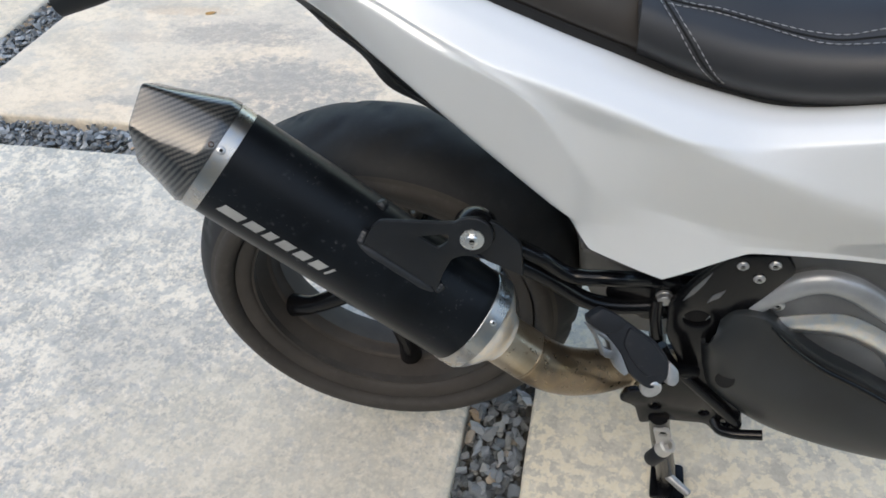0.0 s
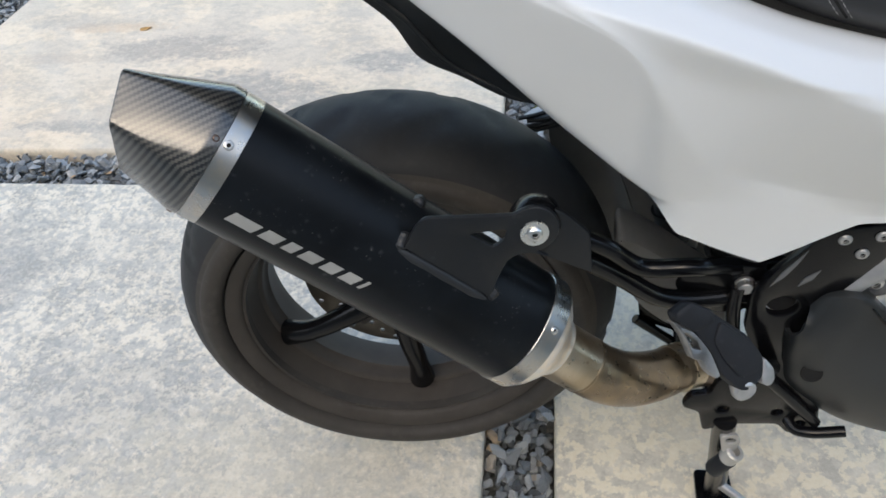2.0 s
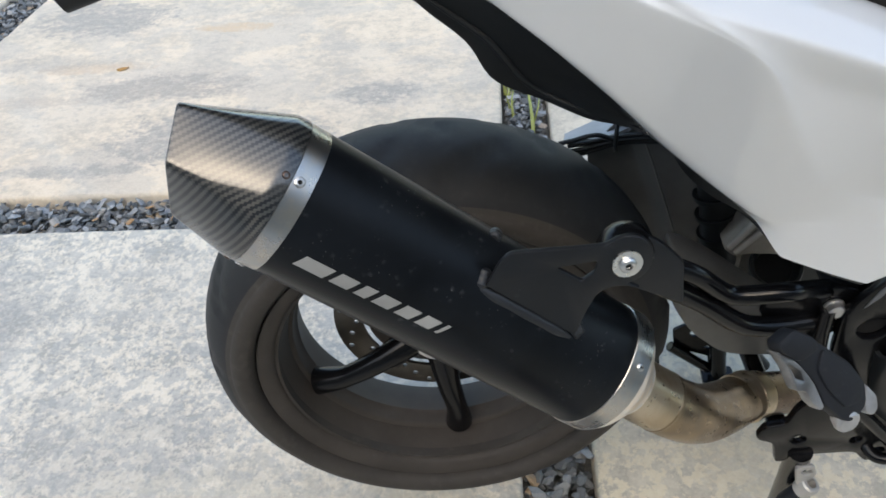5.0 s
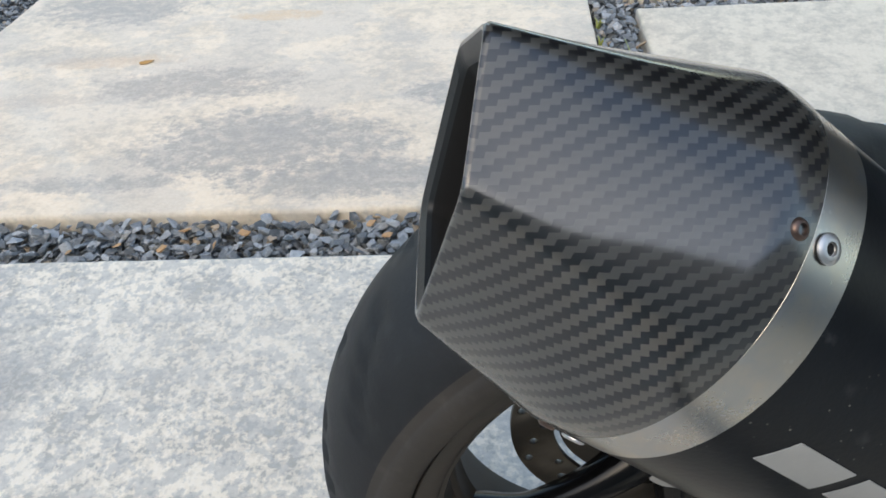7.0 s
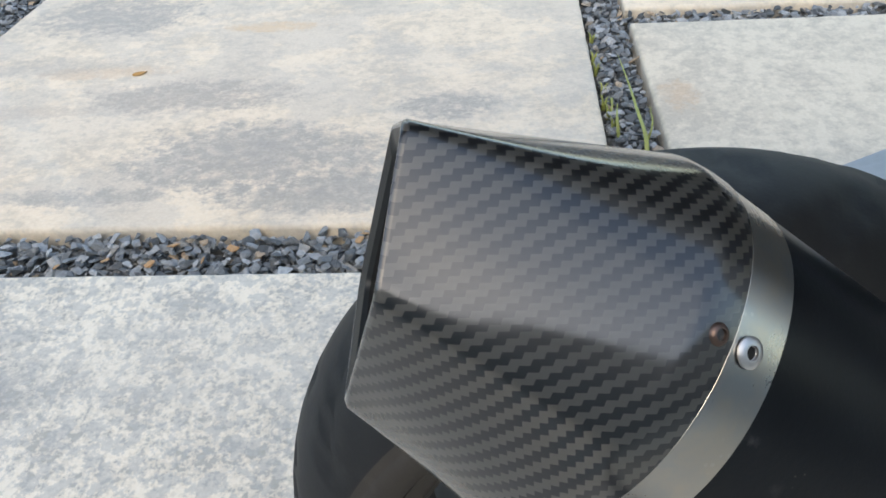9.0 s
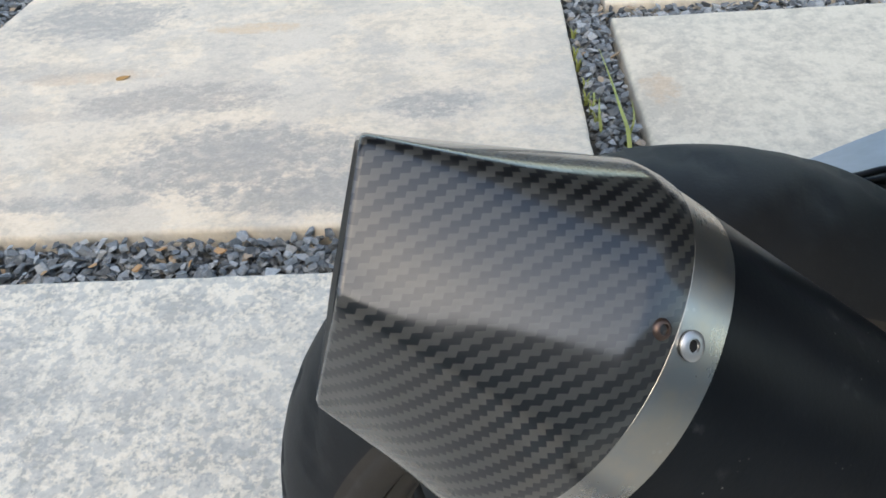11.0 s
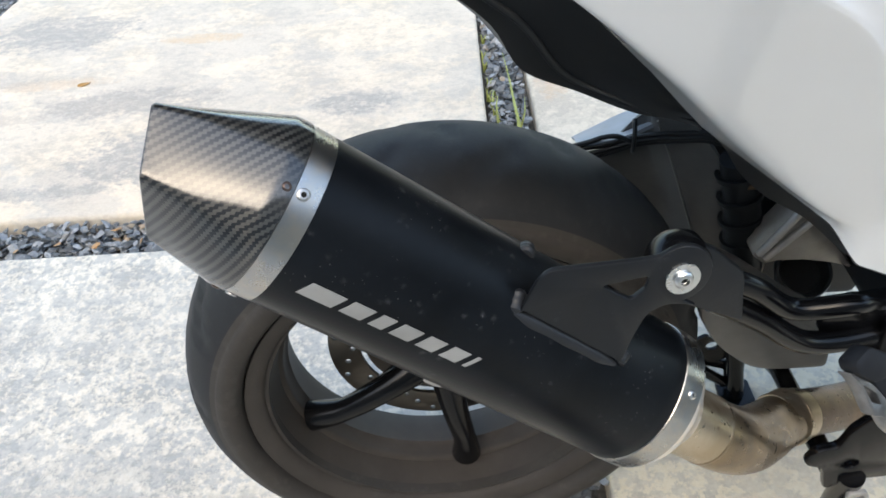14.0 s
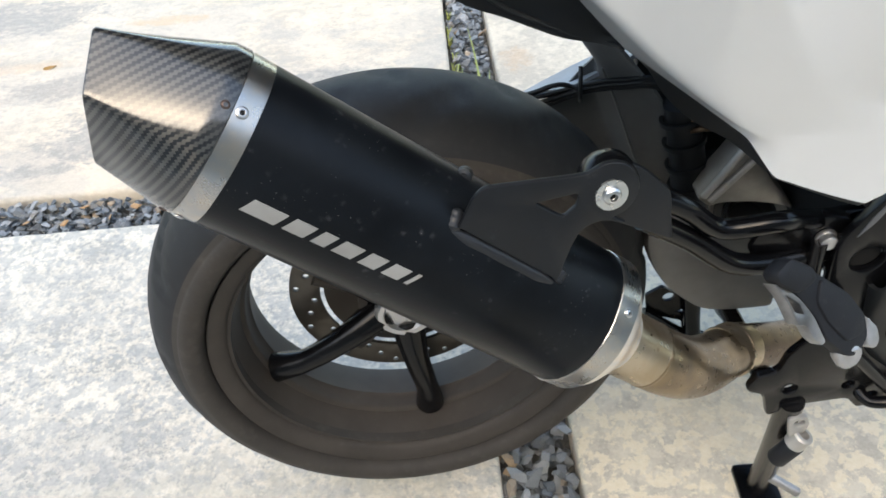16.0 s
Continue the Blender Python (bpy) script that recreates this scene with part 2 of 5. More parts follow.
stone, soil, carbon_fibre, hide = stone_mat(), soil_mat(), carbon(), leather()
rubber = tyre_mat("tread_rubber", (0.015, 0.0165, 0.0185), (0.023, 0.025, 0.0275), 0.58)
# Its brown puts warm light off the concrete into the base colour.
sidewall = tyre_mat("sidewall_rubber", (0.041, 0.0375, 0.034), (0.058, 0.052, 0.0465), 0.66)
satin = plain("satin_black_sleeve", (0.0050, 0.0063, 0.0082), 0.32, dust=0.85, grain=500, depth=0.14, vary=0.5, spec=0.17)
black = plain("black_steel", (0.004, 0.0042, 0.005), 0.20, grain=200, depth=0.05, spec=0.27)
weld_black = plain("black_painted_weld", (0.016, 0.018, 0.021), 0.42, grain=200, depth=0.5, spec=0.4)
satin_plate = plain("satin_black_plate", (0.0080, 0.0095, 0.0118), 0.42, grain=260, depth=0.25, vary=0.3, dust=0.2, spec=0.36)
matt = plain("matt_black_plastic", (0.0085, 0.0105, 0.0125), 0.5, grain=700, depth=0.35, spec=0.4)
grey_plastic = plain("dark_grey_plastic", (0.100, 0.103, 0.104), 0.55, grain=600, depth=0.3, dust=0.3)
root_grey = plain("smooth_grey_paint", (0.155, 0.156, 0.154), 0.5, grain=600, depth=0.2)
slate_plastic = plain("slate_grey_plastic", (0.34, 0.365, 0.40), 0.45, grain=600, depth=0.2)
pearl = plain("pearl_white_paint", (0.635, 0.65, 0.655), 0.42, coat=1.0, grain=1500, depth=0.008, vary=0.012)
pearl.node_tree.nodes["Principled BSDF"].inputs["Coat IOR"].default_value = 1.75
pearl.node_tree.nodes["Principled BSDF"].inputs["Coat Roughness"].default_value = 0.04
rim_paint = plain("dark_rim_paint", (0.048, 0.042, 0.037), 0.58, metal=0.0, dust=0.2, spec=0.3)
disc_steel = plain("dark_brake_steel", (0.105, 0.095, 0.082), 0.42, metal=0.8, grain=400, depth=0.2)
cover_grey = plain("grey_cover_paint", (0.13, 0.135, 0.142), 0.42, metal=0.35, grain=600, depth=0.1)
# Light painted in: paler grey for the cover's bevel and far fairing edge.
lit_edge_grey = plain("lit_edge_paint", (0.32, 0.33, 0.34), 0.38, metal=0.5, grain=600, depth=0.1)
cover_dark = plain("charcoal_cover_paint", (0.019, 0.0215, 0.0235), 0.40, grain=800, depth=0.25, spec=0.3)
# Darker copy of the casting alloy: the fairing's shade is in its colour.
shaded = plain("shaded_alloy", (0.30, 0.285, 0.26), 0.5, metal=0.5, grain=120, depth=0.3, vary=0.4)
casting = plain("grey_alloy_casting", (0.50, 0.485, 0.46), 0.5, metal=0.6, grain=300, depth=0.25, vary=0.2)
steel = brushed("brushed_steel", (0.52, 0.51, 0.49), 0.28)
silver = brushed("brushed_silver_trim", (0.82, 0.81, 0.80), 0.34)
bright = plain("zinc_bolt", (0.66, 0.66, 0.65), 0.28, metal=1.0, vary=0.1)
dull_zinc = plain("dull_zinc", (0.55, 0.55, 0.55), 0.36, metal=0.9, vary=0.15, grain=250, depth=0.2)
bronze = plain("dull_rivet", (0.13, 0.09, 0.075), 0.35, metal=0.8)
scuffed = plain("scuffed_alloy", (0.38, 0.38, 0.385), 0.42, metal=0.85, grain=140, depth=1.0, vary=0.55)
peg_rubber = plain("peg_rubber", (0.0095, 0.011, 0.0145), 0.58, grain=400, depth=0.4, dust=0.3, spec=0.32)
pipe_gold = heat_pipe("straw_tinted_steel", (0.54, 0.46, 0.35), (0.42, 0.33, 0.22))
pipe_dark = heat_pipe("browned_steel", (0.22, 0.172, 0.125), (0.33, 0.245, 0.15))
heat_brown = heat_pipe("rusty_steel", (0.12, 0.085, 0.06), (0.20, 0.14, 0.09))
print_grey = plain("pale_grey_print", (0.29, 0.29, 0.28), 0.5)
cover_satin = plain("satin_tail_plastic", (0.032, 0.028, 0.025), 0.34, grain=600, depth=0.15, spec=0.5)
thread = plain("pale_thread", (0.30, 0.30, 0.30), 0.8)
# Black for the bore, and for shade painted into sockets, holes, grooves and gaps.
void = plain("soot_and_shade_black", (0.004, 0.004, 0.004), 0.9)
lens_amber = plain("smoked_lens", (0.22, 0.26, 0.32), 0.12, coat=0.8)
ochre = plain("ochre_stone", (0.42, 0.25, 0.12), 0.75, grain=160, depth=0.6, vary=0.35)
dead_leaf = plain("dry_leaf", (0.42, 0.24, 0.08), 0.8)
grass_green = plain("grass_blade", (0.26, 0.29, 0.08), 0.6)


# ---- building helpers ----
BASE = Vector((0.1, -0.548, 0.0))
MID = -0.548  # the machine's middle plane


def mesh_of(bm, name, mats, smooth=True, angle=38):
    me = bpy.data.meshes.new(name)
    bm.normal_update()
    bm.to_mesh(me)
    bm.free()
    for x in mats if isinstance(mats, (list, tuple)) else [mats]:
        me.materials.append(x)
    if smooth:
        me.polygons.foreach_set("use_smooth", [True] * len(me.polygons))
        me.set_sharp_from_angle(angle=radians(angle))
    return me


def part(name, bm, material, parent, label="", angle=38, smooth=True):
    """One mesh object under a thing or a part; bm is in world metres."""
    root = parent
    while root.parent:
        root = root.parent
    bm.transform(Matrix.Translation(-root.location))
    ob = new(name, mesh_of(bm, name, material, smooth, angle))
    ob.parent = parent
    return tagged(ob, label)


def thing(name, place, label, category, group="", kind=""):
    ob = new(name)
    ob.location = place
    return tagged(ob, label, category, group, kind)


def spline(points, n):
    """A smooth curve of n points through the given ones."""
    p = np.array(points, float)
    k = np.r_[0, np.cumsum(np.linalg.norm(np.diff(p, axis=0), axis=1) ** 0.5)]
    q = np.vstack([2 * p[0] - p[1], p, 2 * p[-1] - p[-2]])
    kk = np.r_[-(k[1] - k[0]), k, 2 * k[-1] - k[-2]]
    out = []
    for t in np.linspace(0, k[-1], n):
        i = min(max(int(np.searchsorted(k, t, "right")) - 1, 0), len(p) - 2)
        p0, p1, p2, p3 = q[i : i + 4]
        t0, t1, t2, t3 = kk[i : i + 4]
        a1 = (t1 - t) / (t1 - t0) * p0 + (t - t0) / (t1 - t0) * p1
        a2 = (t2 - t) / (t2 - t1) * p1 + (t - t1) / (t2 - t1) * p2
        a3 = (t3 - t) / (t3 - t2) * p2 + (t - t2) / (t3 - t2) * p3
        b1 = (t2 - t) / (t2 - t0) * a1 + (t - t0) / (t2 - t0) * a2
        b2 = (t3 - t) / (t3 - t1) * a2 + (t - t1) / (t3 - t1) * a3
        out.append((t2 - t) / (t2 - t1) * b1 + (t - t1) / (t2 - t1) * b2)
    return np.array(out)


def grid(P, bm=None, closed_v=False, closed_u=False):
    """Faces over an array (m, n, 3) of places."""
    bm = bm or bmesh.new()
    m, n = P.shape[:2]
    vs = [[bm.verts.new(P[i, j]) for j in range(n)] for i in range(m)]
    for i in range(m if closed_u else m - 1):
        for j in range(n if closed_v else n - 1):
            bm.faces.new((vs[i][j], vs[(i + 1) % m][j], vs[(i + 1) % m][(j + 1) % n], vs[i][(j + 1) % n]))
    return bm


def normals(P):
    du = np.gradient(P, axis=0)
    dv = np.gradient(P, axis=1)
    n = np.cross(du, dv)
    return n / (np.linalg.norm(n, axis=-1, keepdims=True) + 1e-9)


def shell(P, thick, out=(0, -1, 0)):
    """A sheet of that thickness, whose outer face is P."""
    N = normals(P)
    if (N.mean((0, 1)) @ np.array(out)) < 0:
        N = -N
    Q = P - N * thick
    bm = bmesh.new()
    m, n = P.shape[:2]
    a = [[bm.verts.new(P[i, j]) for j in range(n)] for i in range(m)]
    b = [[bm.verts.new(Q[i, j]) for j in range(n)] for i in range(m)]
    for i in range(m - 1):
        for j in range(n - 1):
            bm.faces.new((a[i][j], a[i + 1][j], a[i + 1][j + 1], a[i][j + 1]))
            bm.faces.new((b[i][j], b[i][j + 1], b[i + 1][j + 1], b[i + 1][j]))
    for i in range(m - 1):
        bm.faces.new((a[i][0], b[i][0], b[i + 1][0], a[i + 1][0]))
        bm.faces.new((a[i][-1], a[i + 1][-1], b[i + 1][-1], b[i][-1]))
    for j in range(n - 1):
        bm.faces.new((a[0][j], a[0][j + 1], b[0][j + 1], b[0][j]))
        bm.faces.new((a[-1][j], b[-1][j], b[-1][j + 1], a[-1][j + 1]))
    bmesh.ops.recalc_face_normals(bm, faces=bm.faces)
    return bm


def loft(sections, mu, nv):
    """A smooth surface through sections, each a row of as many places."""
    rows = np.array([spline(s, nv) for s in sections])
    return np.stack([spline(rows[:, j], mu) for j in range(nv)], 1)


def mirrored(P):
    Q = np.array(P, float)
    Q[..., 1] = 2 * MID - Q[..., 1]
    return Q


def frame_of(way):
    w = Vector(way).normalized()
    a = w.orthogonal().normalized() if abs(w.y) > 0.99 else Vector((0, 1, 0)).cross(w).normalized()
    return w, a, w.cross(a)


def turned(profile, origin, way, n=64, close=False):
    """A solid of revolution: profile rows of (along, radius) round the line through origin."""
    w, a, b = frame_of(way)
    o = Vector(origin)
    P = np.array([[o + w * s + (a * math.cos(t) + b * math.sin(t)) * r for t in np.arange(n) * 2 * math.pi / n] for s, r in profile])
    bm = grid(P, closed_v=True, closed_u=close)
    if not close:
        for i in (0, len(profile) - 1):
            if profile[i][1] > 1e-5:
                bm.verts.ensure_lookup_table()
                bm.faces.new(bm.verts[i * n : i * n + n])
    bmesh.ops.remove_doubles(bm, verts=bm.verts, dist=1e-6)
    bmesh.ops.recalc_face_normals(bm, faces=bm.faces)
    return bm


def rod(a, b, r, n=24, bevel=0.0015):
    a, b = Vector(a), Vector(b)
    L = (b - a).length
    e = min(bevel, r * 0.5, L * 0.4)
    return turned([(0, 0), (0, r - e), (e, r), (L - e, r), (L, r - e), (L, 0)], a, b - a, n)


def tube(path, r, n=16, m=40):
    """A round bar along a smooth path; r is one radius or a row of them."""
    P = spline(path, m)
    T = np.gradient(P, axis=0)
    T /= np.linalg.norm(T, axis=1, keepdims=True)
    rr = np.interp(np.linspace(0, 1, m), np.linspace(0, 1, np.size(r)), np.atleast_1d(r))
    side = np.cross(T[0], [0, 0, 1.0])
    if np.linalg.norm(side) < 0.1:
        side = np.cross(T[0], [0, 1.0, 0])
    rings = []
    for k in range(m):
        side = side - T[k] * (side @ T[k])
        side /= np.linalg.norm(side)
        up = np.cross(T[k], side)
        ang = np.arange(n) * 2 * math.pi / n
        rings.append(P[k] + rr[k] * (np.cos(ang)[:, None] * side + np.sin(ang)[:, None] * up))
    bm = grid(np.array(rings), closed_v=True)
    bm.verts.ensure_lookup_table()
    bm.faces.new(bm.verts[:n])
    bm.faces.new(bm.verts[len(bm.verts) - n :])
    bmesh.ops.recalc_face_normals(bm, faces=bm.faces)
    return bm


def box(lo, hi, bevel=0.003, seg=2):
    bm = bmesh.new()
    bmesh.ops.create_cube(bm, size=1)
    lo, hi = Vector(lo), Vector(hi)
    bmesh.ops.scale(bm, vec=hi - lo, verts=bm.verts)
    bmesh.ops.translate(bm, vec=(lo + hi) / 2, verts=bm.verts)
    if bevel:
        bmesh.ops.bevel(bm, geom=bm.edges, offset=bevel, segments=seg, affect="EDGES", profile=0.6)
    return bm


def plate(outline, holes, thick, place, bevel=0.0012):
    """A flat plate from an outline and holes in its own plane; place(u, v, w) gives the world, w from the face inwards."""
    bm = bmesh.new()
    edges = []
    for loop in [outline, *holes]:
        vs = [bm.verts.new((u, v, 0)) for u, v in loop]
        edges += [bm.edges.new((a, b)) for a, b in zip(vs, vs[1:] + vs[:1])]
    bmesh.ops.triangle_fill(bm, use_beauty=True, edges=edges)
    got = bmesh.ops.extrude_face_region(bm, geom=bm.faces[:])
    bmesh.ops.translate(bm, vec=(0, 0, thick), verts=[g for g in got["geom"] if isinstance(g, bmesh.types.BMVert)])
    bmesh.ops.recalc_face_normals(bm, faces=bm.faces)
    if bevel:
        sharp = [e for e in bm.edges if len(e.link_faces) == 2 and e.calc_face_angle(0) > 0.9 and abs(e.verts[0].co.z - e.verts[1].co.z) < 1e-6]
        bmesh.ops.bevel(bm, geom=sharp, offset=bevel, segments=2, affect="EDGES", profile=0.5)
    for v in bm.verts:
        v.co = place(*v.co)
    bmesh.ops.recalc_face_normals(bm, faces=bm.faces)
    return bm


def ring_points(c, r, n=24, start=0.0, end=360.0):
    step = (end - start) / (n if end - start >= 360 else n - 1)
    return [(c[0] + r * math.cos(radians(start + k * step)), c[1] + r * math.sin(radians(start + k * step))) for k in range(n)]


def rounded(points, r, n=5):
    """A polygon with its corners rounded."""
    out = []
    m = len(points)
    for i in range(m):
        p, a, b = Vector(points[i]), Vector(points[i - 1]), Vector(points[(i + 1) % m])
        k = r[i] if isinstance(r, (list, tuple)) else r
        k = min(k, (a - p).length * 0.45, (b - p).length * 0.45)
        if k < 1e-5:
            out.append(tuple(p))
            continue
        s, e = p + (a - p).normalized() * k, p + (b - p).normalized() * k
        for j in range(n):
            t = j / (n - 1)
            q = s * (1 - t) ** 2 + p * 2 * t * (1 - t) + e * t * t
            out.append((q.x, q.y))
    return out


def upright(y, sign=1):
    """Places for a plate in a plane of one y, facing the near side: (x, z, depth)."""
    return lambda u, v, w: Vector((u, y + w * sign, v))


def screw(name, place, way, r, parent, material, label="", socket=0.45, head=0.5, washer=0.0):
    """A button head with a hexagon socket, its axis along way (outwards)."""
    h = r * head
    w, a, b = frame_of(way)
    prof = [(0, 0), (0, r)] if not washer else [(0, 0), (0, washer), (r * 0.25, washer), (r * 0.25, r)]
    z = 0 if not washer else r * 0.25
    prof += [(z + h * 0.45, r), (z + h * 0.85, r * 0.82), (z + h, r * 0.6), (z + h, r * socket)]
    ob = part(name, turned(prof + [(z + h * 0.25, r * socket), (z + h * 0.25, 0)], place, way, 24), material, parent, label)
    hole = turned([(z + h * 0.27, 0), (z + h * 0.27, r * socket * 0.98), (z + h * 0.3, 0)], place, way, 6)
    part("socket", hole, void, ob)
    return ob


# ---- ground ----
def slab(name, corners, material, label, thick=0.09, z=0.0):
    """A cast slab with a worn, slightly wavy arris."""
    bm = bmesh.new()
    rim = []
    m = len(corners)
    for i in range(m):
        a, b = Vector((*corners[i], 0)), Vector((*corners[(i + 1) % m], 0))
        k = max(2, int((b - a).length / 0.03))
        rim += [a.lerp(b, j / k) for j in range(k)]
    c = sum(rim, Vector()) / len(rim)
    n = len(rim)
    edge_in = []
    for i, p in enumerate(rim):
        t = (rim[(i + 1) % n] - rim[i - 1]).normalized()
        inw = Vector((-t.y, t.x, 0))
        if inw.dot(c - p) < 0:
            inw = -inw
        edge_in.append(inw)
    loops = []
    for inset, dz in ((0.0, -thick), (0.0, -0.010), (0.0025, -0.003), (0.008, 0.0)):
        loop = []
        for p, inw in zip(rim, edge_in):
            w = noise.noise(p * 23.0) * 0.0018 + noise.noise(p * 70.0) * 0.0008
            loop.append(bm.verts.new(p + inw * (inset + w) + Vector((0, 0, z + dz + (noise.noise(p * 31.0) * 0.0012 if dz > -0.02 else 0)))))
        loops.append(loop)
    for a, b in zip(loops, loops[1:]):
        for i in range(n):
            bm.faces.new((a[i], a[(i + 1) % n], b[(i + 1) % n], b[i]))
    bm.faces.new(loops[-1])
    bmesh.ops.triangulate(bm, faces=bm.faces[-1:])
    bmesh.ops.recalc_face_normals(bm, faces=bm.faces)
    ob = new(name, mesh_of(bm, name, material, True, 50))
    return tagged(ob, label, "paving slab", "driveway slabs", "structure")


bm = bmesh.new()
bmesh.ops.create_grid(bm, x_segments=40, y_segments=40, size=400)
for v in bm.verts:
    v.co.z = -0.045
ground = tagged(new("ground", mesh_of(bm, "ground", soil, False)), "dark bare soil under gravel and slabs", "ground", "", "structure")

slab("pavement", [(-1.83, -2.2), (0, -2.2), (0, 0), (-1.575, 0)], con_near, "pale mottled concrete slab with grey wear patches")
slab("pavement", [(-1.560, 0.112), (-0.008, 0.112), (-0.008, 2.0), (-1.314, 2.0)], con_far, "cream weathered concrete slab with grey stains")
slab("pavement", [(0.113, -2.2), (1.9, -2.2), (1.9, 0.815), (0.098, 0.815), (0.104, 0.0)], con_side, "beige concrete slab with pale flaking surface")
slab("pavement", [(0.095, 0.885), (1.9, 0.885), (1.9, 2.6), (0.095, 2.6)], con_far, "pale concrete slab beyond a gravel joint")
slab("pavement", [(-3.6, -2.2), (-1.90, -2.2), (-1.485, 2.0), (-3.6, 2.0)], con_far, "cream concrete slab beside a gravel joint")
slab("pavement", [(-3.6, 2.1), (-0.008, 2.1), (-0.008, 4.2), (-3.6, 4.2)], con_far, "weathered concrete slab farther along the drive")
slab("pavement", [(-3.6, -4.6), (0, -4.6), (0, -2.3), (-3.6, -2.3)], con_near, "mottled concrete slab behind the walk")
slab("pavement", [(0.113, -4.6), (3.6, -4.6), (3.6, -2.3), (0.113, -2.3)], con_side, "beige concrete slab behind the walk")


# unseen house wall, added behind the walk to close the place and dim reflections
wall = tagged(new("wall_south", mesh_of(box((-14, -5.0, -0.05), (14, -4.7, 4.0), 0), "wall_south", plain("wall_render", (0.26, 0.25, 0.235), 0.9, grain=80, depth=0.4), False)), "plain unseen house wall, added to dim reflections", "wall", "", "structure")


def chip(seed):
    """One angular slate chip, about 1 unit across."""
    rnd = random.Random(seed)
    bm = bmesh.new()
    sx, sy, sz = rnd.uniform(0.9, 1.3), rnd.uniform(0.6, 0.95), rnd.uniform(0.32, 0.55)
    for _ in range(10):
        d = Vector((rnd.gauss(0, 1), rnd.gauss(0, 1), rnd.gauss(0, 1))).normalized() * rnd.uniform(0.40, 0.52)
        bm.verts.new((d.x * sx, d.y * sy, d.z * sz))
    r = bmesh.ops.convex_hull(bm, input=bm.verts)
    bmesh.ops.delete(bm, geom=[v for v in bm.verts if not v.link_faces], context="VERTS")
    bmesh.ops.bevel(bm, geom=[e for e in bm.edges if e.calc_face_angle(0) > 0.7], offset=0.010, segments=1, affect="EDGES")
    return bm


CHIPS = []
for k in range(14):
    me = mesh_of(chip(100 + k), "stone", stone, False)
    CHIPS.append(me)

# joints: centre line, width, length
JOINTS = [((0.05, -0.62), 0.105, (0, 1), 0.62, True), ((0.045, 0.6), 0.092, (0, 1), 1.5, False), ((0.052, -1.3), 0.105, (0, 1), 0.7, False),
          ((-0.78, 0.056), 0.104, (1, 0), 1.62, False), ((-0.0, 0.056), 0.1, (0, 1), 0.13, False), ((0.95, 0.85), 0.064, (1, 0), 1.7, False),
          ((-1.525, 0.9), 0.128, (0.115, 0.993), 1.9, False), ((-1.65, -0.3), 0.10, (0.115, 0.993), 0.7, False), ((0.05, -0.15), 0.1, (0, 1), 0.36, False)]
ochre_chip = mesh_of(chip(131), "ochre_stone", ochre, False)
gravel = thing("gravel", (0.05, -0.6, -0.045), "blue-grey slate chips filling the joint between slabs", "gravel", "", "stuff")
flat_v, flat_f = [], []
count = 0
rnd = random.Random(5)
for (cx, cy), width, (tx, ty), length, near in JOINTS:
    for layer in range(3):
        step = (0.0190, 0.0170, 0.0190)[layer] if near else (0.0180, 0.0160, 0.0185)[layer]
        nu, nv = int(length / step), max(2, round(width / step))
        for i in range(nu):
            for j in range(nv):
                u = (i + 0.5 + rnd.uniform(-0.42, 0.42)) / nu * length - length / 2
                w = ((j + 0.5 + rnd.uniform(-0.38, 0.38)) / nv - 0.5) * (width - 0.006)
                x, y = cx + tx * u - ty * w, cy + ty * u + tx * w
                size = rnd.choice((0.018, 0.022, 0.026, 0.031, 0.038)) * (0.98 if near else 0.90)
                z = (-0.037, -0.023, -0.011)[layer] + rnd.uniform(-0.003, 0.003)
                if layer == 2 and rnd.random() < 0.12:
                    continue
                tilt = 0.32 if layer == 2 else 0.55
                m = Matrix.LocRotScale((x, y, z), Euler((rnd.gauss(0, tilt), rnd.gauss(0, tilt), rnd.uniform(0, 6.3))), (size, size, size))
                me = CHIPS[rnd.randrange(14)]
                if near and layer > 0 and -0.82 < y < -0.36 and count < 300:
                    ob = new("stone", me)
                    ob.parent = gravel
                    ob.matrix_basis = Matrix.Translation(-gravel.location) @ m
                    count += 1
                else:
                    o = len(flat_v)
                    flat_v += [m @ v.co for v in me.vertices]
                    flat_f += [[o + k for k in p.vertices] for p in me.polygons]
me = bpy.data.meshes.new("chippings")
me.from_pydata([v - gravel.location for v in flat_v], [], flat_f)
me.materials.append(stone)
rest = new("chippings", me)
rest.parent = gravel
for x, y, size in ((-0.768, 0.071, 0.030), (-0.663, 0.062, 0.026), (-0.704, 0.032, 0.022), (-0.441, 0.092, 0.024), (-0.447, 0.079, 0.026), (-0.415, 0.047, 0.024), (-0.874, 0.035, 0.022), (-0.794, 0.027, 0.030), (-0.952, 0.021, 0.022)):
    ob = new("stone", ochre_chip)
    ob.parent = gravel
    ob.matrix_basis = Matrix.Translation(-gravel.location) @ Matrix.LocRotScale((x, y, -0.004), Euler((rnd.gauss(0, 0.3), rnd.gauss(0, 0.3), rnd.uniform(0, 6.3))), (size, size, size))
tagged(rest, kind="stuff")


def blade(path, width, name, material, label, category):
    P = spline(path, 14)
    rows = []
    for k, p in enumerate(P):
        w = width * (1 - 0.85 * k / 13)
        rows.append([p + np.array([-w, 0, 0]), p + np.array([0, 0, w * 0.5]), p + np.array([w, 0, 0])])
    bm = shell(np.array(rows), 0.0005, (0, 0, 1))
    return tagged(new(name, mesh_of(bm, name, material)), label, category)


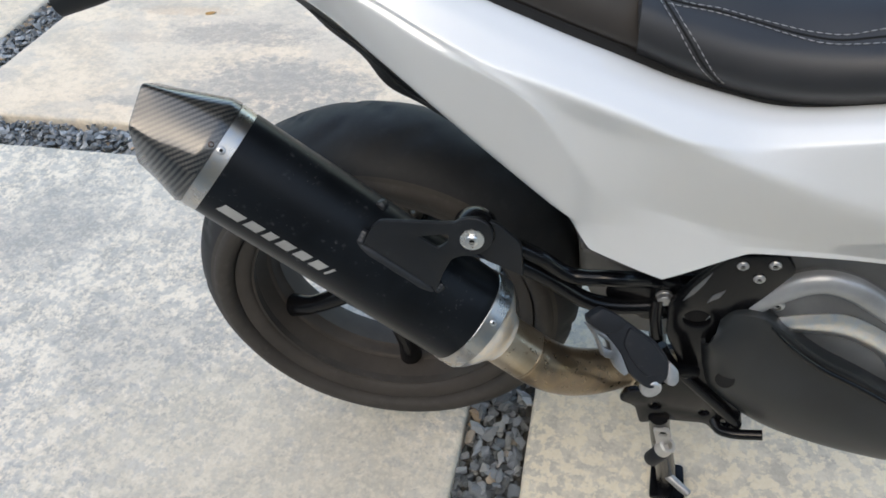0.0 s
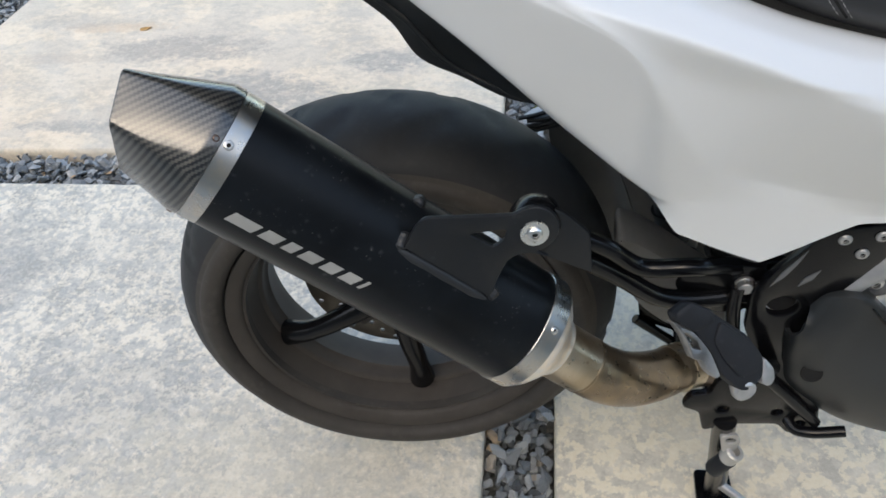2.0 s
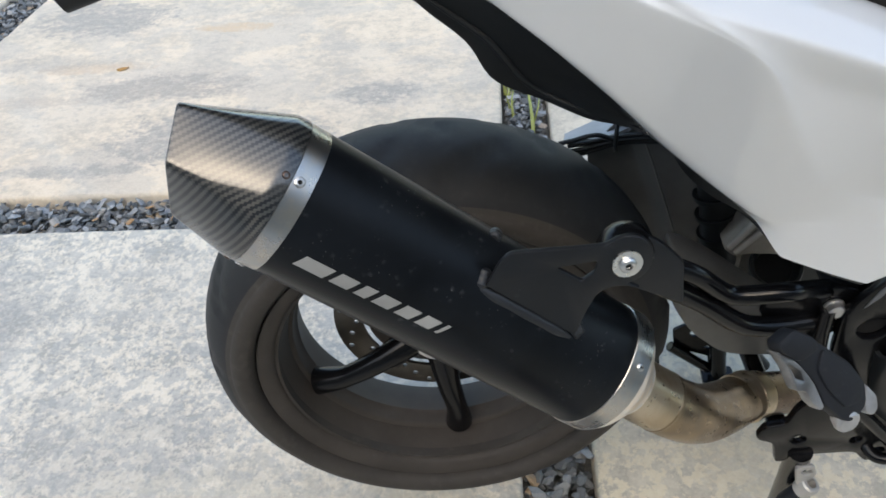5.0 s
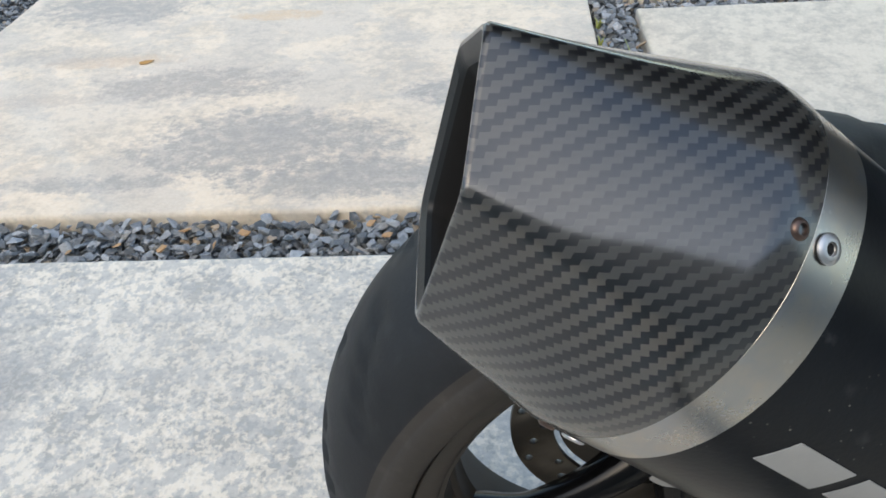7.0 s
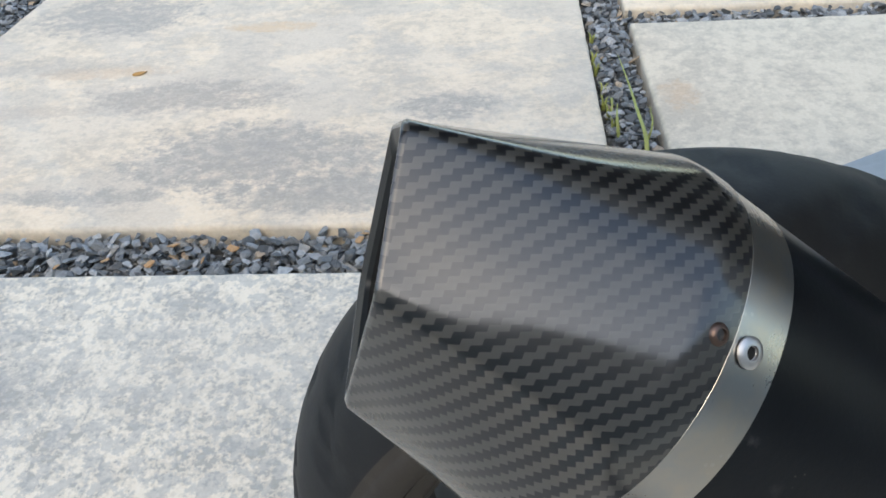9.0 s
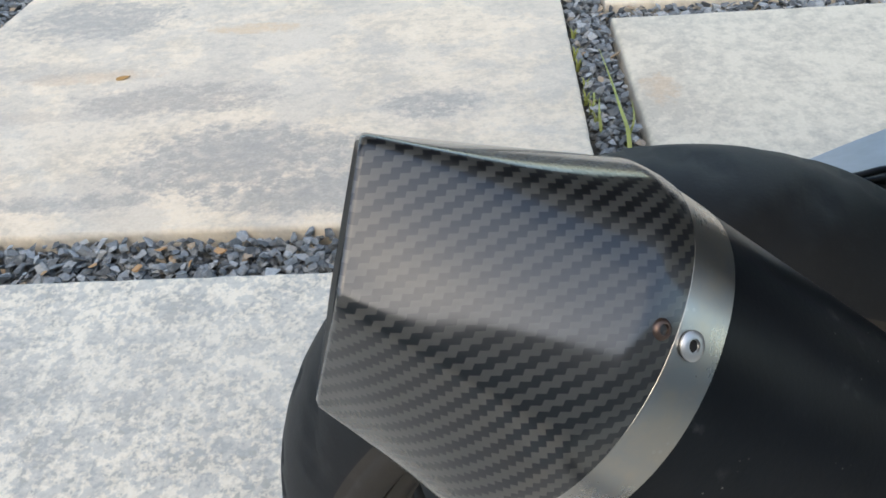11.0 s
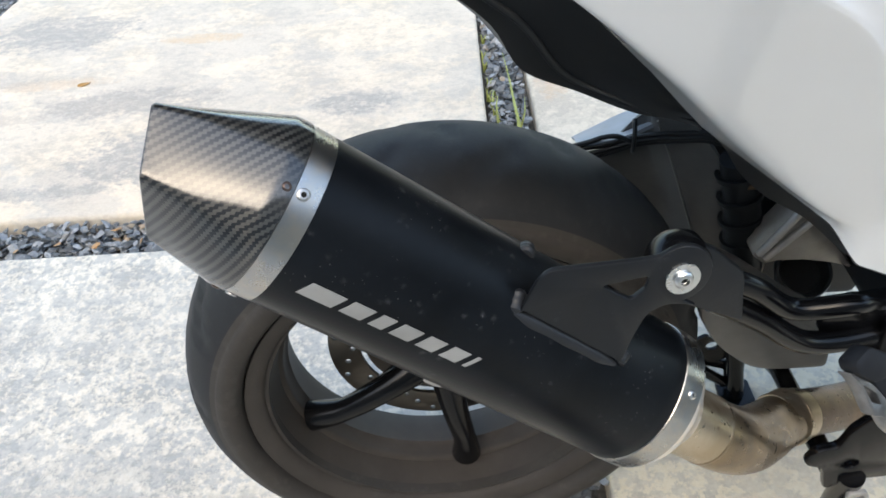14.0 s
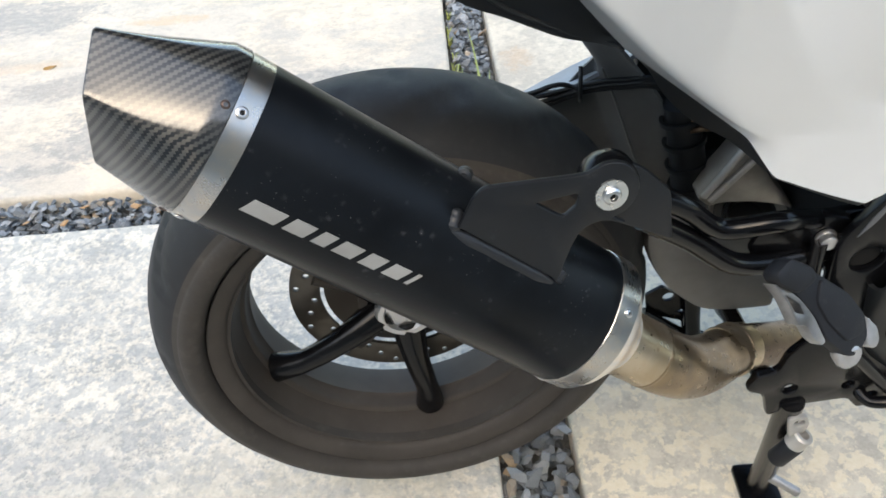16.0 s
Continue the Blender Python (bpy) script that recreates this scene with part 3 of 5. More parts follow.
blade([(0.062, 0.29, -0.03), (0.0604, 0.33, 0.010), (0.0569, 0.41, 0.014), (0.0538, 0.53, 0.012), (0.0476, 0.648, 0.010)], 0.0048, "grass_blade", grass_green, "long yellow-green grass blade lying over gravel", "grass")
blade([(0.06, 0.34, -0.03), (0.075, 0.36, 0.015), (0.082, 0.43, 0.016)], 0.003, "grass_blade", grass_green, "short green grass blade in the gravel", "grass")
blade([(0.02, 0.50, -0.03), (0.014, 0.47, 0.012), (0.008, 0.42, 0.014)], 0.004, "grass_blade", grass_green, "short green weed leaf in the gravel", "grass")
blade([(0.02, 0.37, -0.03), (0.016, 0.40, 0.01), (0.022, 0.45, 0.012)], 0.004, "grass_blade", grass_green, "short green weed leaf in the gravel", "grass")
for x, y in ((0.000, 0.624), (0.006, 0.540), (0.002, 0.488), (0.008, 0.456), (0.000, 0.673), (0.012, 0.410), (0.004, 0.759)):
    for dx, dy in ((0.012, 0.010), (-0.006, 0.016), (0.010, -0.012)):
        blade([(x, y, -0.03), (x + dx * 0.5, y + dy * 0.5, -0.003), (x + dx, y + dy, -0.001)], 0.0034, "weed_leaf", grass_green, "small yellow-green weed leaf in the far gravel joint", "weed")
for k, (dx, dy) in enumerate(((0.012, 0.006), (-0.008, 0.01), (0.01, -0.008), (-0.010, -0.004))):
    blade([(0.014, -0.505, -0.03), (0.014 + dx * 0.5, -0.505 + dy * 0.5, -0.006), (0.014 + dx, -0.505 + dy, -0.007)], 0.0025, "weed_leaf", grass_green, "tiny green weed leaf between slate chips", "weed")


def fallen_leaf(x, y, turn, size):
    rows = []
    for k in np.linspace(-1, 1, 9):
        w = 0.45 * (1 - k * k) ** 0.7 + 0.01
        rows.append([(k, -w, 0.16 + 0.12 * k), (k, 0, 0.05 + 0.1 * k * k), (k, w, 0.2 - 0.1 * k)])
    bm = shell(np.array(rows, float) * size, 0.0006, (0, 0, 1))
    ob = new("fallen_leaf", mesh_of(bm, "fallen_leaf", dead_leaf))
    low = min(v.co.z for v in ob.data.vertices)
    ob.matrix_basis = pose(x, y, 0.0005 - low, 0, 0, turn)
    return tagged(ob, "curled orange-brown dry leaf on the concrete", "leaf")


fallen_leaf(-1.02, 0.648, 25, 0.016)

# ---- the scooter ----
scooter = thing("scooter", BASE, "white maxi scooter on its centre stand with a black aftermarket exhaust", "scooter")

# rear wheel
HUB = Vector((-0.1005, MID, 0.3063))
NEAR = Vector((0, -1, 0))
wheel = part("rear_wheel", turned([(-0.03, 0.0), (-0.03, 0.034), (0.004, 0.036), (0.010, 0.033), (0.010, 0)], HUB, NEAR, 48), rim_paint, scooter, "dark cast rear wheel")
prof = []
half = [(0.0, 0.2870), (0.014, 0.2862), (0.028, 0.2835), (0.042, 0.2785), (0.055, 0.2705), (0.066, 0.2590), (0.0735, 0.2480), (0.0755, 0.2425), (0.0770, 0.2405), (0.0800, 0.2390),
        (0.0825, 0.2300), (0.0815, 0.2190), (0.0780, 0.2150), (0.0745, 0.2122), (0.0690, 0.2108), (0.0640, 0.2100), (0.0610, 0.2060), (0.0590, 0.1965), (0.0580, 0.1860)]
half = [(a, r if r < 0.21 else 0.21 + (r - 0.21) * 0.826) for a, r in half]
prof = [(-a * (1 - 0.26 * min(1, max(0, (0.235 - r) / 0.035))), r) for a, r in reversed(half)] + half[1:]
TREAD = 288
P = np.zeros((len(prof), TREAD, 3))
for i, (a, r) in enumerate(prof):
    for j in range(TREAD):
        t = 2 * math.pi * j / TREAD
        rr = r
        if abs(a) < 0.068:
            w = (j / TREAD * 16 - abs(a) * 13 + (0.5 if a < 0 else 0)) % 1.0
            if w < 0.17 and 0.008 < abs(a) < 0.064 and r > 0.235:
                rr -= 0.0040
        P[i, j] = (HUB.x + rr * math.cos(t), MID - a, HUB.z + rr * math.sin(t))
bm = grid(P, closed_v=True, closed_u=True)
bmesh.ops.recalc_face_normals(bm, faces=bm.faces)
for f in bm.faces:
    f.material_index = 0 if (f.calc_center_median().xz - HUB.xz).length > 0.2425 else 1
part("tyre", bm, [rubber, sidewall], wheel, "worn black rubber tyre", 50)
rimp = [(0.0640, 0.1990), (0.0660, 0.2070), (0.0690, 0.2088), (0.0702, 0.2080), (0.0700, 0.2062), (0.0680, 0.1990), (0.0645, 0.1935), (0.0625, 0.1912), (0.0600, 0.1898), (0.0450, 0.1858), (0.0300, 0.1818), (0.0185, 0.1790), (0.0165, 0.1752), (0.0150, 0.1742),
        (0.0110, 0.1738), (-0.0015, 0.1730), (-0.0045, 0.1706), (-0.0075, 0.1708), (-0.0300, 0.1728), (-0.0450, 0.1745), (-0.0485, 0.1758), (-0.0520, 0.1850), (-0.0545, 0.1960)]
outer = [(-0.0525, 0.1985), (-0.0400, 0.1935), (0.0, 0.1910), (0.0500, 0.1930)]
part("rim", turned(rimp + outer, HUB, NEAR, 120, True), rim_paint, wheel, "dark brown-black cast rim")
part("hub_cap", turned([(0.0, 0), (0.0, 0.034), (0.012, 0.034), (0.0155, 0.031), (0.0155, 0.025), (0.010, 0.022), (0.010, 0)], HUB + NEAR * 0.010, NEAR, 40), dull_zinc, wheel, "bright axle cap")
# drive pulley on the far side, and the drilled brake disc before it
part("belt_pulley", plate(ring_points((0, 0), 0.090, 72), [], 0.022, lambda u, v, w: HUB + Vector((u, 0.024 + w, v))), rim_paint, wheel, "dark solid drive pulley")
drilled = [ring_points((0, 0), 0.094, 72)]
for k in range(36):
    t, r = 2 * math.pi * k / 36, (0.102, 0.1115, 0.121)[k % 3]
    drilled.append(ring_points((r * math.cos(t), r * math.sin(t)), 0.0036, 10))
brake = part("brake_disc", plate(ring_points((0, 0), 0.1285, 120), drilled, 0.005, lambda u, v, w: HUB + Vector((u, 0.0185 + w, v)), 0.0006), disc_steel, wheel, "dark drilled brake disc")
for k in range(5):
    t = radians(233 + 72 * k)
    c, d = Vector((math.cos(t), 0, math.sin(t))), Vector((-math.sin(t), 0, math.cos(t)))
    arm_way = [HUB + Vector((0, 0.018, 0)) + c * 0.034, HUB + Vector((0, 0.018, 0)) + c * 0.07 + d * 0.006, HUB + Vector((0, 0.018, 0)) + c * 0.103]
    part("disc_arm", tube(arm_way, [0.010, 0.006, 0.007], 10, 10), rim_paint, brake)
for k in range(5):
    t = radians(197 + 72 * k)
    side_way = Vector((-math.sin(t), 0, math.cos(t)))
    a = HUB + NEAR * 0.004 + Vector((math.cos(t) * 0.025, 0, math.sin(t) * 0.025))
    b = HUB + NEAR * 0.014 + Vector((math.cos(t + 0.10) * 0.171, 0, math.sin(t + 0.10) * 0.171))
    part("spoke", tube([a, a.lerp(b, 0.35) + NEAR * 0.012, a.lerp(b, 0.75) + NEAR * 0.010 + side_way * 0.003, b], [0.021, 0.0155, 0.0135, 0.018], 16, 24), black, wheel, "glossy black cast spoke")
part("hub_ring", turned([(-0.004, 0.040), (-0.004, 0.052), (0.004, 0.052), (0.007, 0.049), (0.007, 0.042)], HUB, NEAR, 64, True), rim_paint, wheel)

# the machine stands slightly across the slabs: turn the wheel to its true axle
axle = Vector((0, 1, 0)).rotation_difference(Vector((-0.0795, 1.0, -0.0413))).to_matrix().to_4x4()
swing = Matrix.Translation(HUB - BASE + Vector((0, 0.004, 0))) @ axle @ Matrix.Translation(BASE - HUB)
for ob in (wheel, *wheel.children_recursive):
    ob.data.transform(swing)

# silencer: s along its axis, u upwards across it, a towards the near side
AX, AD, AU = Vector((-0.1862, -0.7190, 0.6618)), Vector((0.7635, -0.005, -0.6455)).normalized(), Vector((0.6455, 0, 0.7635)).normalized()


def can(s, u, a):
    return AX + AD * s + AU * u + NEAR * a


def can_radius(s):
    return 0.0580 + 0.0010 * s / 0.32


# the sleeve's section: rounded three-sided, its ridge on top; degrees above the near side, radius
SECTION = [(-180, 0.0540), (-150, 0.0555), (-120, 0.0580), (-90, 0.0582), (-60, 0.0580), (-30, 0.0552), (0, 0.0533), (30, 0.0533), (57, 0.0548), (75, 0.0578), (90, 0.0602), (105, 0.0604), (123, 0.0585), (150, 0.0550), (180, 0.0540)]
SEC_T = np.linspace(-180, 180, 361)
sec = np.interp(SEC_T, [a for a, _ in SECTION], [r for _, r in SECTION])[:-1]
SEC_R = sum(w * np.roll(sec, k) for k, w in ((k, math.exp(-0.5 * (k / 9) ** 2)) for k in range(-24, 25))) / sum(math.exp(-0.5 * (k / 9) ** 2) for k in range(-24, 25))
SEC_R = np.r_[SEC_R, SEC_R[0]] / 0.058


def section(t):
    return float(np.interp((math.degrees(t) + 180) % 360 - 180, SEC_T, SEC_R))


def can_side(s, t, lift=0.0):
    """A place on the sleeve at t radians above its near side, and the way outwards."""
    def at(q):
        r = can_radius(s) * section(q) + lift
        return can(s, r * math.sin(q), r * math.cos(q))
    along = at(t + 0.02) - at(t - 0.02)
    w = AD.cross(along).normalized()
    if w.dot(AU * math.sin(t) + NEAR * math.cos(t)) < 0:
        w = -w
    return at(t), w


def oval(bm, fade=False):
    """Presses a round solid about the silencer's axis into its section."""
    for v in bm.verts:
        q = v.co - AX
        s = q.dot(AD)
        q = q - AD * s
        k = section(math.atan2(q.dot(AU), q.dot(NEAR)))
        if fade:
            k += (1 - k) * min(1.0, max(0.0, (s - 0.327) / 0.024))
        v.co = AX + AD * s + q * k
    return bm


muffler = part("muffler", oval(turned([(0.0, 0.055), (0.0, 0.0582), (0.30, 0.0594), (0.315, 0.0594), (0.318, 0.0575)], AX, AD, 128)), satin, scooter, "satin black silencer sleeve with dust specks")


def band(name, s0, s1, extra, label, parent=None):
    r0, r1 = can_radius(s0) + extra, can_radius(s1) + extra
    return part(name, oval(turned([(s0, r0 - 0.003), (s0, r0 - 0.0006), (s0 + 0.0006, r0), (s1 - 0.0006, r1), (s1, r1 - 0.0006), (s1, r1 - 0.003)], AX, AD, 128, True)), steel, parent or muffler, label)


rear_band = band("rear_clamp", -0.0085, 0.0083, 0.0004, "polished steel band")
front_band = band("front_clamp", 0.3105, 0.3300, 0.0014, "polished steel band")
for t, sz in ((56, 1.0), (177, 1.0), (297, 1.0), (-48, 0.9)):
    p, w = can_side(-0.0028, radians(t), 0.0007)
    screw("clamp_screw", p, w, 0.0040 * sz, rear_band, dull_zinc, "", 0.46, 0.28)
    p, w = can_side(-0.0132, radians(t), -0.0006)
    screw("rivet", p, w, 0.0030, muffler, bronze, "dark hollow rivet", 0.5, 0.7)
for t in (57, 177, 297):
    p, w = can_side(0.3205, radians(t), 0.0012)
    screw("clamp_screw", p, w, 0.0036, front_band, bright, "", 0.4, 0.5)
# front cone to the pipe
part("front_cone", oval(turned([(0.3270, 0.0600), (0.3310, 0.0590), (0.3380, 0.0540), (0.3460, 0.0460), (0.3540, 0.0375), (0.3600, 0.0325), (0.3640, 0.0308), (0.3640, 0.02)], AX, AD, 96), True), silver, muffler, "spun steel end cone")

# carbon end cap: round at the band, five-sided at the slanted outlet
PENT = [(0.0, 0.0310), (0.0345, 0.0075), (0.0245, -0.0455), (-0.0245, -0.0455), (-0.0345, 0.0075)]
CEN = (0.0, -0.006)
NPH = 160


def pent_radius(t):
    d = (math.cos(t), math.sin(t))
    best = 1.0
    for (x0, y0), (x1, y1) in zip(PENT, PENT[1:] + PENT[:1]):
        ex, ey = x1 - x0, y1 - y0
        det = d[0] * -ey + d[1] * ex
        if abs(det) < 1e-9:
            continue
        rx, ry = x0 - CEN[0], y0 - CEN[1]
        k = (rx * -ey + ry * ex) / det
        f = (d[0] * ry - d[1] * rx) / det
        if k > 0 and -1e-6 <= f <= 1 + 1e-6:
            best = min(best, k)
    return best


raw = np.array([pent_radius(2 * math.pi * k / NPH) for k in range(NPH)])
ker = np.exp(-0.5 * (np.arange(-6, 7) / 1.7) ** 2)
ker /= ker.sum()
PENT_R = sum(w * np.roll(raw, k) for w, k in zip(ker, range(-6, 7)))


def outlet_s(u):
    return -0.0812 - 0.44 * (u - 0.005)


def cap_base(t):
    r = can_radius(0) * section(t)
    return r * math.cos(t), r * math.sin(t)


def cap_rows():
    rows = []
    for s in (-0.0086, -0.0120, -0.0165):
        rows.append([(s, *(q * (1.013 if s > -0.016 else 1.006) for q in cap_base(2 * math.pi * k / NPH))) for k in range(NPH)])
    for f in (0.0, 0.03, 0.08, 0.16, 0.28, 0.42, 0.56, 0.70, 0.82, 0.90, 0.95, 0.975, 0.99):
        row = []
        for k in range(NPH):
            t = 2 * math.pi * k / NPH
            c, s_ = math.cos(t), math.sin(t)
            a1, u1 = CEN[0] + PENT_R[k] * c, CEN[1] + PENT_R[k] * s_
            a0, u0 = cap_base(t)
            e = outlet_s(u1) + 0.035 * (a1 - 0.034)
            row.append((-0.0190 + f * (e + 0.0190), a0 + (a1 - a0) * f, u0 + (u1 - u0) * f))
        rows.append(row)
    return rows


rows = cap_rows()
end = np.array([(outlet_s(CEN[1] + PENT_R[k] * math.sin(2 * math.pi * k / NPH)), CEN[0] + PENT_R[k] * math.cos(2 * math.pi * k / NPH), CEN[1] + PENT_R[k] * math.sin(2 * math.pi * k / NPH)) for k in range(NPH)])


def shrunk(k, push):
    c = end.mean(0)
    return [(outlet_s(c[2] + (u - c[2]) * k) + 0.035 * (c[1] + (a - c[1]) * k - 0.034) + push, c[1] + (a - c[1]) * k, c[2] + (u - c[2]) * k) for _, a, u in end]


rows += [shrunk(0.998, 0.0012), shrunk(0.985, 0.0001), shrunk(0.965, -0.0006), shrunk(0.94, -0.0006), shrunk(0.92, 0.0006)]
P = np.array([[can(s, u, a) for s, a, u in row] for row in rows])
bm = bmesh.new()
uvl = bm.loops.layers.uv.new("UVMap")
# the cloth lies flat from the near side's middle outwards, its threads turned against the axis
START = NPH // 2 + 20
arc = np.zeros((len(rows), NPH + 1))
for i in range(len(rows)):
    step = np.linalg.norm(np.diff(np.vstack([np.roll(P[i], NPH - START, 0), P[i][START]]), axis=0), axis=1)
    arc[i, 1:] = np.cumsum(step)
    arc[i] -= arc[i, (NPH - START) % NPH]


def weave(i, k):
    """The cloth's threads: turned against the axis, and sheared where it folds over the near side's corner."""
    q = (k - START) % NPH
    a = arc[i, q] if q else (arc[i, 0] if k == START else arc[i, NPH])
    fold, s = arc[i, NPH - START + 9], rows[i][k % NPH][0]
    low, up = radians(-38), radians(-8)
    turn = up if a > fold else low
    return s * math.sin(low) + (a - fold) * math.cos(turn), s * math.cos(low) - (a - fold) * math.sin(turn)


vs = [[bm.verts.new(p) for p in row] for row in P]
for i in range(len(rows) - 1):
    for k in range(NPH):
        k2 = (k + 1) % NPH
        f = bm.faces.new((vs[i][k], vs[i + 1][k], vs[i + 1][k2], vs[i][k2]))
        for loop, (ii, kk, k3) in zip(f.loops, ((i, k, k), (i + 1, k, k), (i + 1, k2, k + 1), (i, k2, k + 1))):
            loop[uvl].uv = weave(ii, k3)
bmesh.ops.recalc_face_normals(bm, faces=bm.faces)
cap = part("end_cap", bm, carbon_fibre, muffler, "twill carbon fibre end cap, satin lacquered", 50)
inner = [shrunk(0.945, 0.0002), shrunk(0.935, -0.0004), shrunk(0.84, 0.0012), shrunk(0.815, 0.0030), shrunk(0.78, 0.006), shrunk(0.74, 0.03), shrunk(0.70, 0.05)]
Q = np.array([[can(s, u, a) for s, a, u in row] for row in inner])
part("outlet_lip", grid(Q[:4], closed_v=True), cover_dark, cap, "dark grey outlet lip")
bm = grid(Q[3:], closed_v=True)
bm.verts.ensure_lookup_table()
bm.faces.new(bm.verts[len(bm.verts) - NPH :])
part("outlet", bm, [void], cap, "black recessed outlet")


# printed maker's mark, as plain slanted bars on the sleeve
def printed(s0, s1, arc0, arc1, lean):
    rows = []
    for k in range(7):
        arc = arc0 + (arc1 - arc0) * k / 6
        off = lean * (k / 6)
        row = []
        for j in range(6):
            s = s0 + (s1 - s0) * j / 5 - off
            row.append(can_side(s, arc / can_radius(s), 0.00075)[0])
        rows.append(row)
    return shell(np.array(rows), 0.0004, NEAR)


at_s = 0.0235
for wide in (0.0270, 0.0185, 0.0135, 0.0180, 0.0165, 0.0165, 0.0065):
    rise = 0.0030 * (at_s - 0.02) / 0.13
    part("printed_mark", printed(at_s - 0.0010, at_s + wide - 0.0045, -0.0030 + rise, 0.0095 + rise, -0.0052), print_grey, muffler)
    at_s += wide + 0.0018

# hanger plate welded along the sleeve
def hanger(s, u, w):
    return can(s, u, 0.0355 - 0.2267 * (u - 0.044) - w)


hang = rounded([(0.1570, 0.0450), (0.1515, 0.0690), (0.1530, 0.0790), (0.2006, 0.1150), (0.2095, 0.1225)], [0.003, 0.007, 0.006, 0.02, 0.0])
hang += [(0.2320 + 0.0215 * math.cos(radians(t)), 0.1205 + 0.0215 * math.sin(radians(t))) for t in range(165, -40, -12)]
hang += rounded([(0.2594, 0.1080), (0.2420, 0.1005), (0.2340, 0.0880), (0.2390, 0.0680), (0.2470, 0.0490), (0.2440, 0.0445)], [0.0, 0.008, 0.010, 0.012, 0.004, 0.003])
cut = rounded([(0.1915, 0.0875), (0.2140, 0.1090), (0.2190, 0.1010), (0.2165, 0.0890)], 0.003)
bracket = part("hanger_plate", plate(hang, [cut], 0.0045, hanger), satin_plate, muffler, "black steel hanger plate with triangular window")
for bead in ([can_side(s, 0.90, -0.0035)[0] for s in np.linspace(0.1540, 0.246, 14)], [can_side(0.1550 - 0.0003 * k, 0.90 + 0.058 * k, -0.0030)[0] for k in range(6)], [can_side(0.2465 + 0.0010 * k, 0.93 + 0.045 * k, -0.0015)[0] for k in range(5)], [can_side(0.1545 + 0.0010 * k, 1.66 + 0.05 * k, -0.0005)[0] for k in range(5)]):
    part("weld_bead", tube(bead, [0.0040, 0.0060, 0.0056, 0.0061, 0.0057, 0.0060, 0.0040], 16, 40), weld_black, bracket)
bolt_at = hanger(0.2345, 0.1195, 0)
nrm = (NEAR + AU * 0.2267).normalized()
screw("hanger_bolt", bolt_at, nrm, 0.0066, bracket, bright, "bright flanged bolt", 0.45, 0.55, 0.0118)
part("rubber_bush", turned([(0, 0), (0, 0.020), (-0.004, 0.0215), (-0.016, 0.0215), (-0.022, 0.018), (-0.022, 0)], bolt_at - nrm * 0.006 + AU * 0.004, nrm, 40), black, bracket)

# bike-side arm of the hanger and its two tubes
arm = rounded([(0.214, 0.110), (0.218, 0.135), (0.2418, 0.1440), (0.2764, 0.1410), (0.3050, 0.1128), (0.2645, 0.1040), (0.240, 0.098)], [0.006, 0.012, 0.01, 0.006, 0.003, 0.006, 0.006])
subframe = part("hanger_arm", plate(arm, [], 0.005, lambda s, u, w: hanger(s, u, w + 0.0055)), satin_plate, scooter, "black steel hanger arm")
part("tube", tube([(0.090, -0.722, 0.590), (0.130, -0.718, 0.566), (0.166, -0.713, 0.536), (0.206, -0.716, 0.541), (0.236, -0.700, 0.526), (0.264, -0.682, 0.508), (0.300, -0.67, 0.50)], 0.0085, 16, 50), black, subframe, "black tube")
part("tube", tube([(0.100, -0.722, 0.562), (0.140, -0.714, 0.530), (0.185, -0.706, 0.490), (0.215, -0.700, 0.480), (0.270, -0.69, 0.480)], 0.0095, 16, 50), black, subframe, "black tube")
part("gusset", plate(rounded([(0.200, 0.490), (0.214, 0.526), (0.250, 0.524), (0.272, 0.46), (0.245, 0.455)], 0.008), [], 0.006, upright(-0.695)), black, subframe)

# exhaust link pipe
pipe = part("link_pipe", tube([can(0.350, -0.001, 0), can(0.362, -0.0015, 0), can(0.385, -0.002, 0), can(0.406, -0.002, 0)], [0.0300, 0.0304, 0.0302, 0.0302], 40, 24), pipe_gold, scooter, "straw-tinted steel pipe")
part("weld_ring", turned([(0.4035, 0.0299), (0.4045, 0.0306), (0.4065, 0.0306), (0.4075, 0.0299)], AX - AU * 0.002, AD, 48, True), pipe_dark, pipe)
part("bend", tube([can(0.405, -0.002, 0), can(0.420, -0.002, 0), (0.150, -0.716, 0.373), (0.166, -0.706, 0.355), (0.187, -0.689, 0.333), (0.212, -0.667, 0.311), (0.232, -0.652, 0.302)], [0.0300, 0.0300, 0.0296, 0.0285, 0.0268], 40, 48), pipe_dark, pipe, "browned steel bend")
part("coupling", turned([(-0.020, 0.0258), (-0.018, 0.0270), (-0.003, 0.0272), (-0.001, 0.0288), (0.003, 0.0288), (0.0045, 0.0266), (0.020, 0.0262), (0.022, 0.0245)], (0.2385, -0.6480, 0.2995), (0.09, 0.047, -0.042), 48), pipe_gold, pipe, "ribbed slip coupling")
part("front_pipe", tube([(0.236, -0.649, 0.300), (0.275, -0.628, 0.277), (0.319, -0.605, 0.249), (0.35, -0.59, 0.235)], 0.0245, 32, 24), heat_brown, pipe, "dark browned pipe")

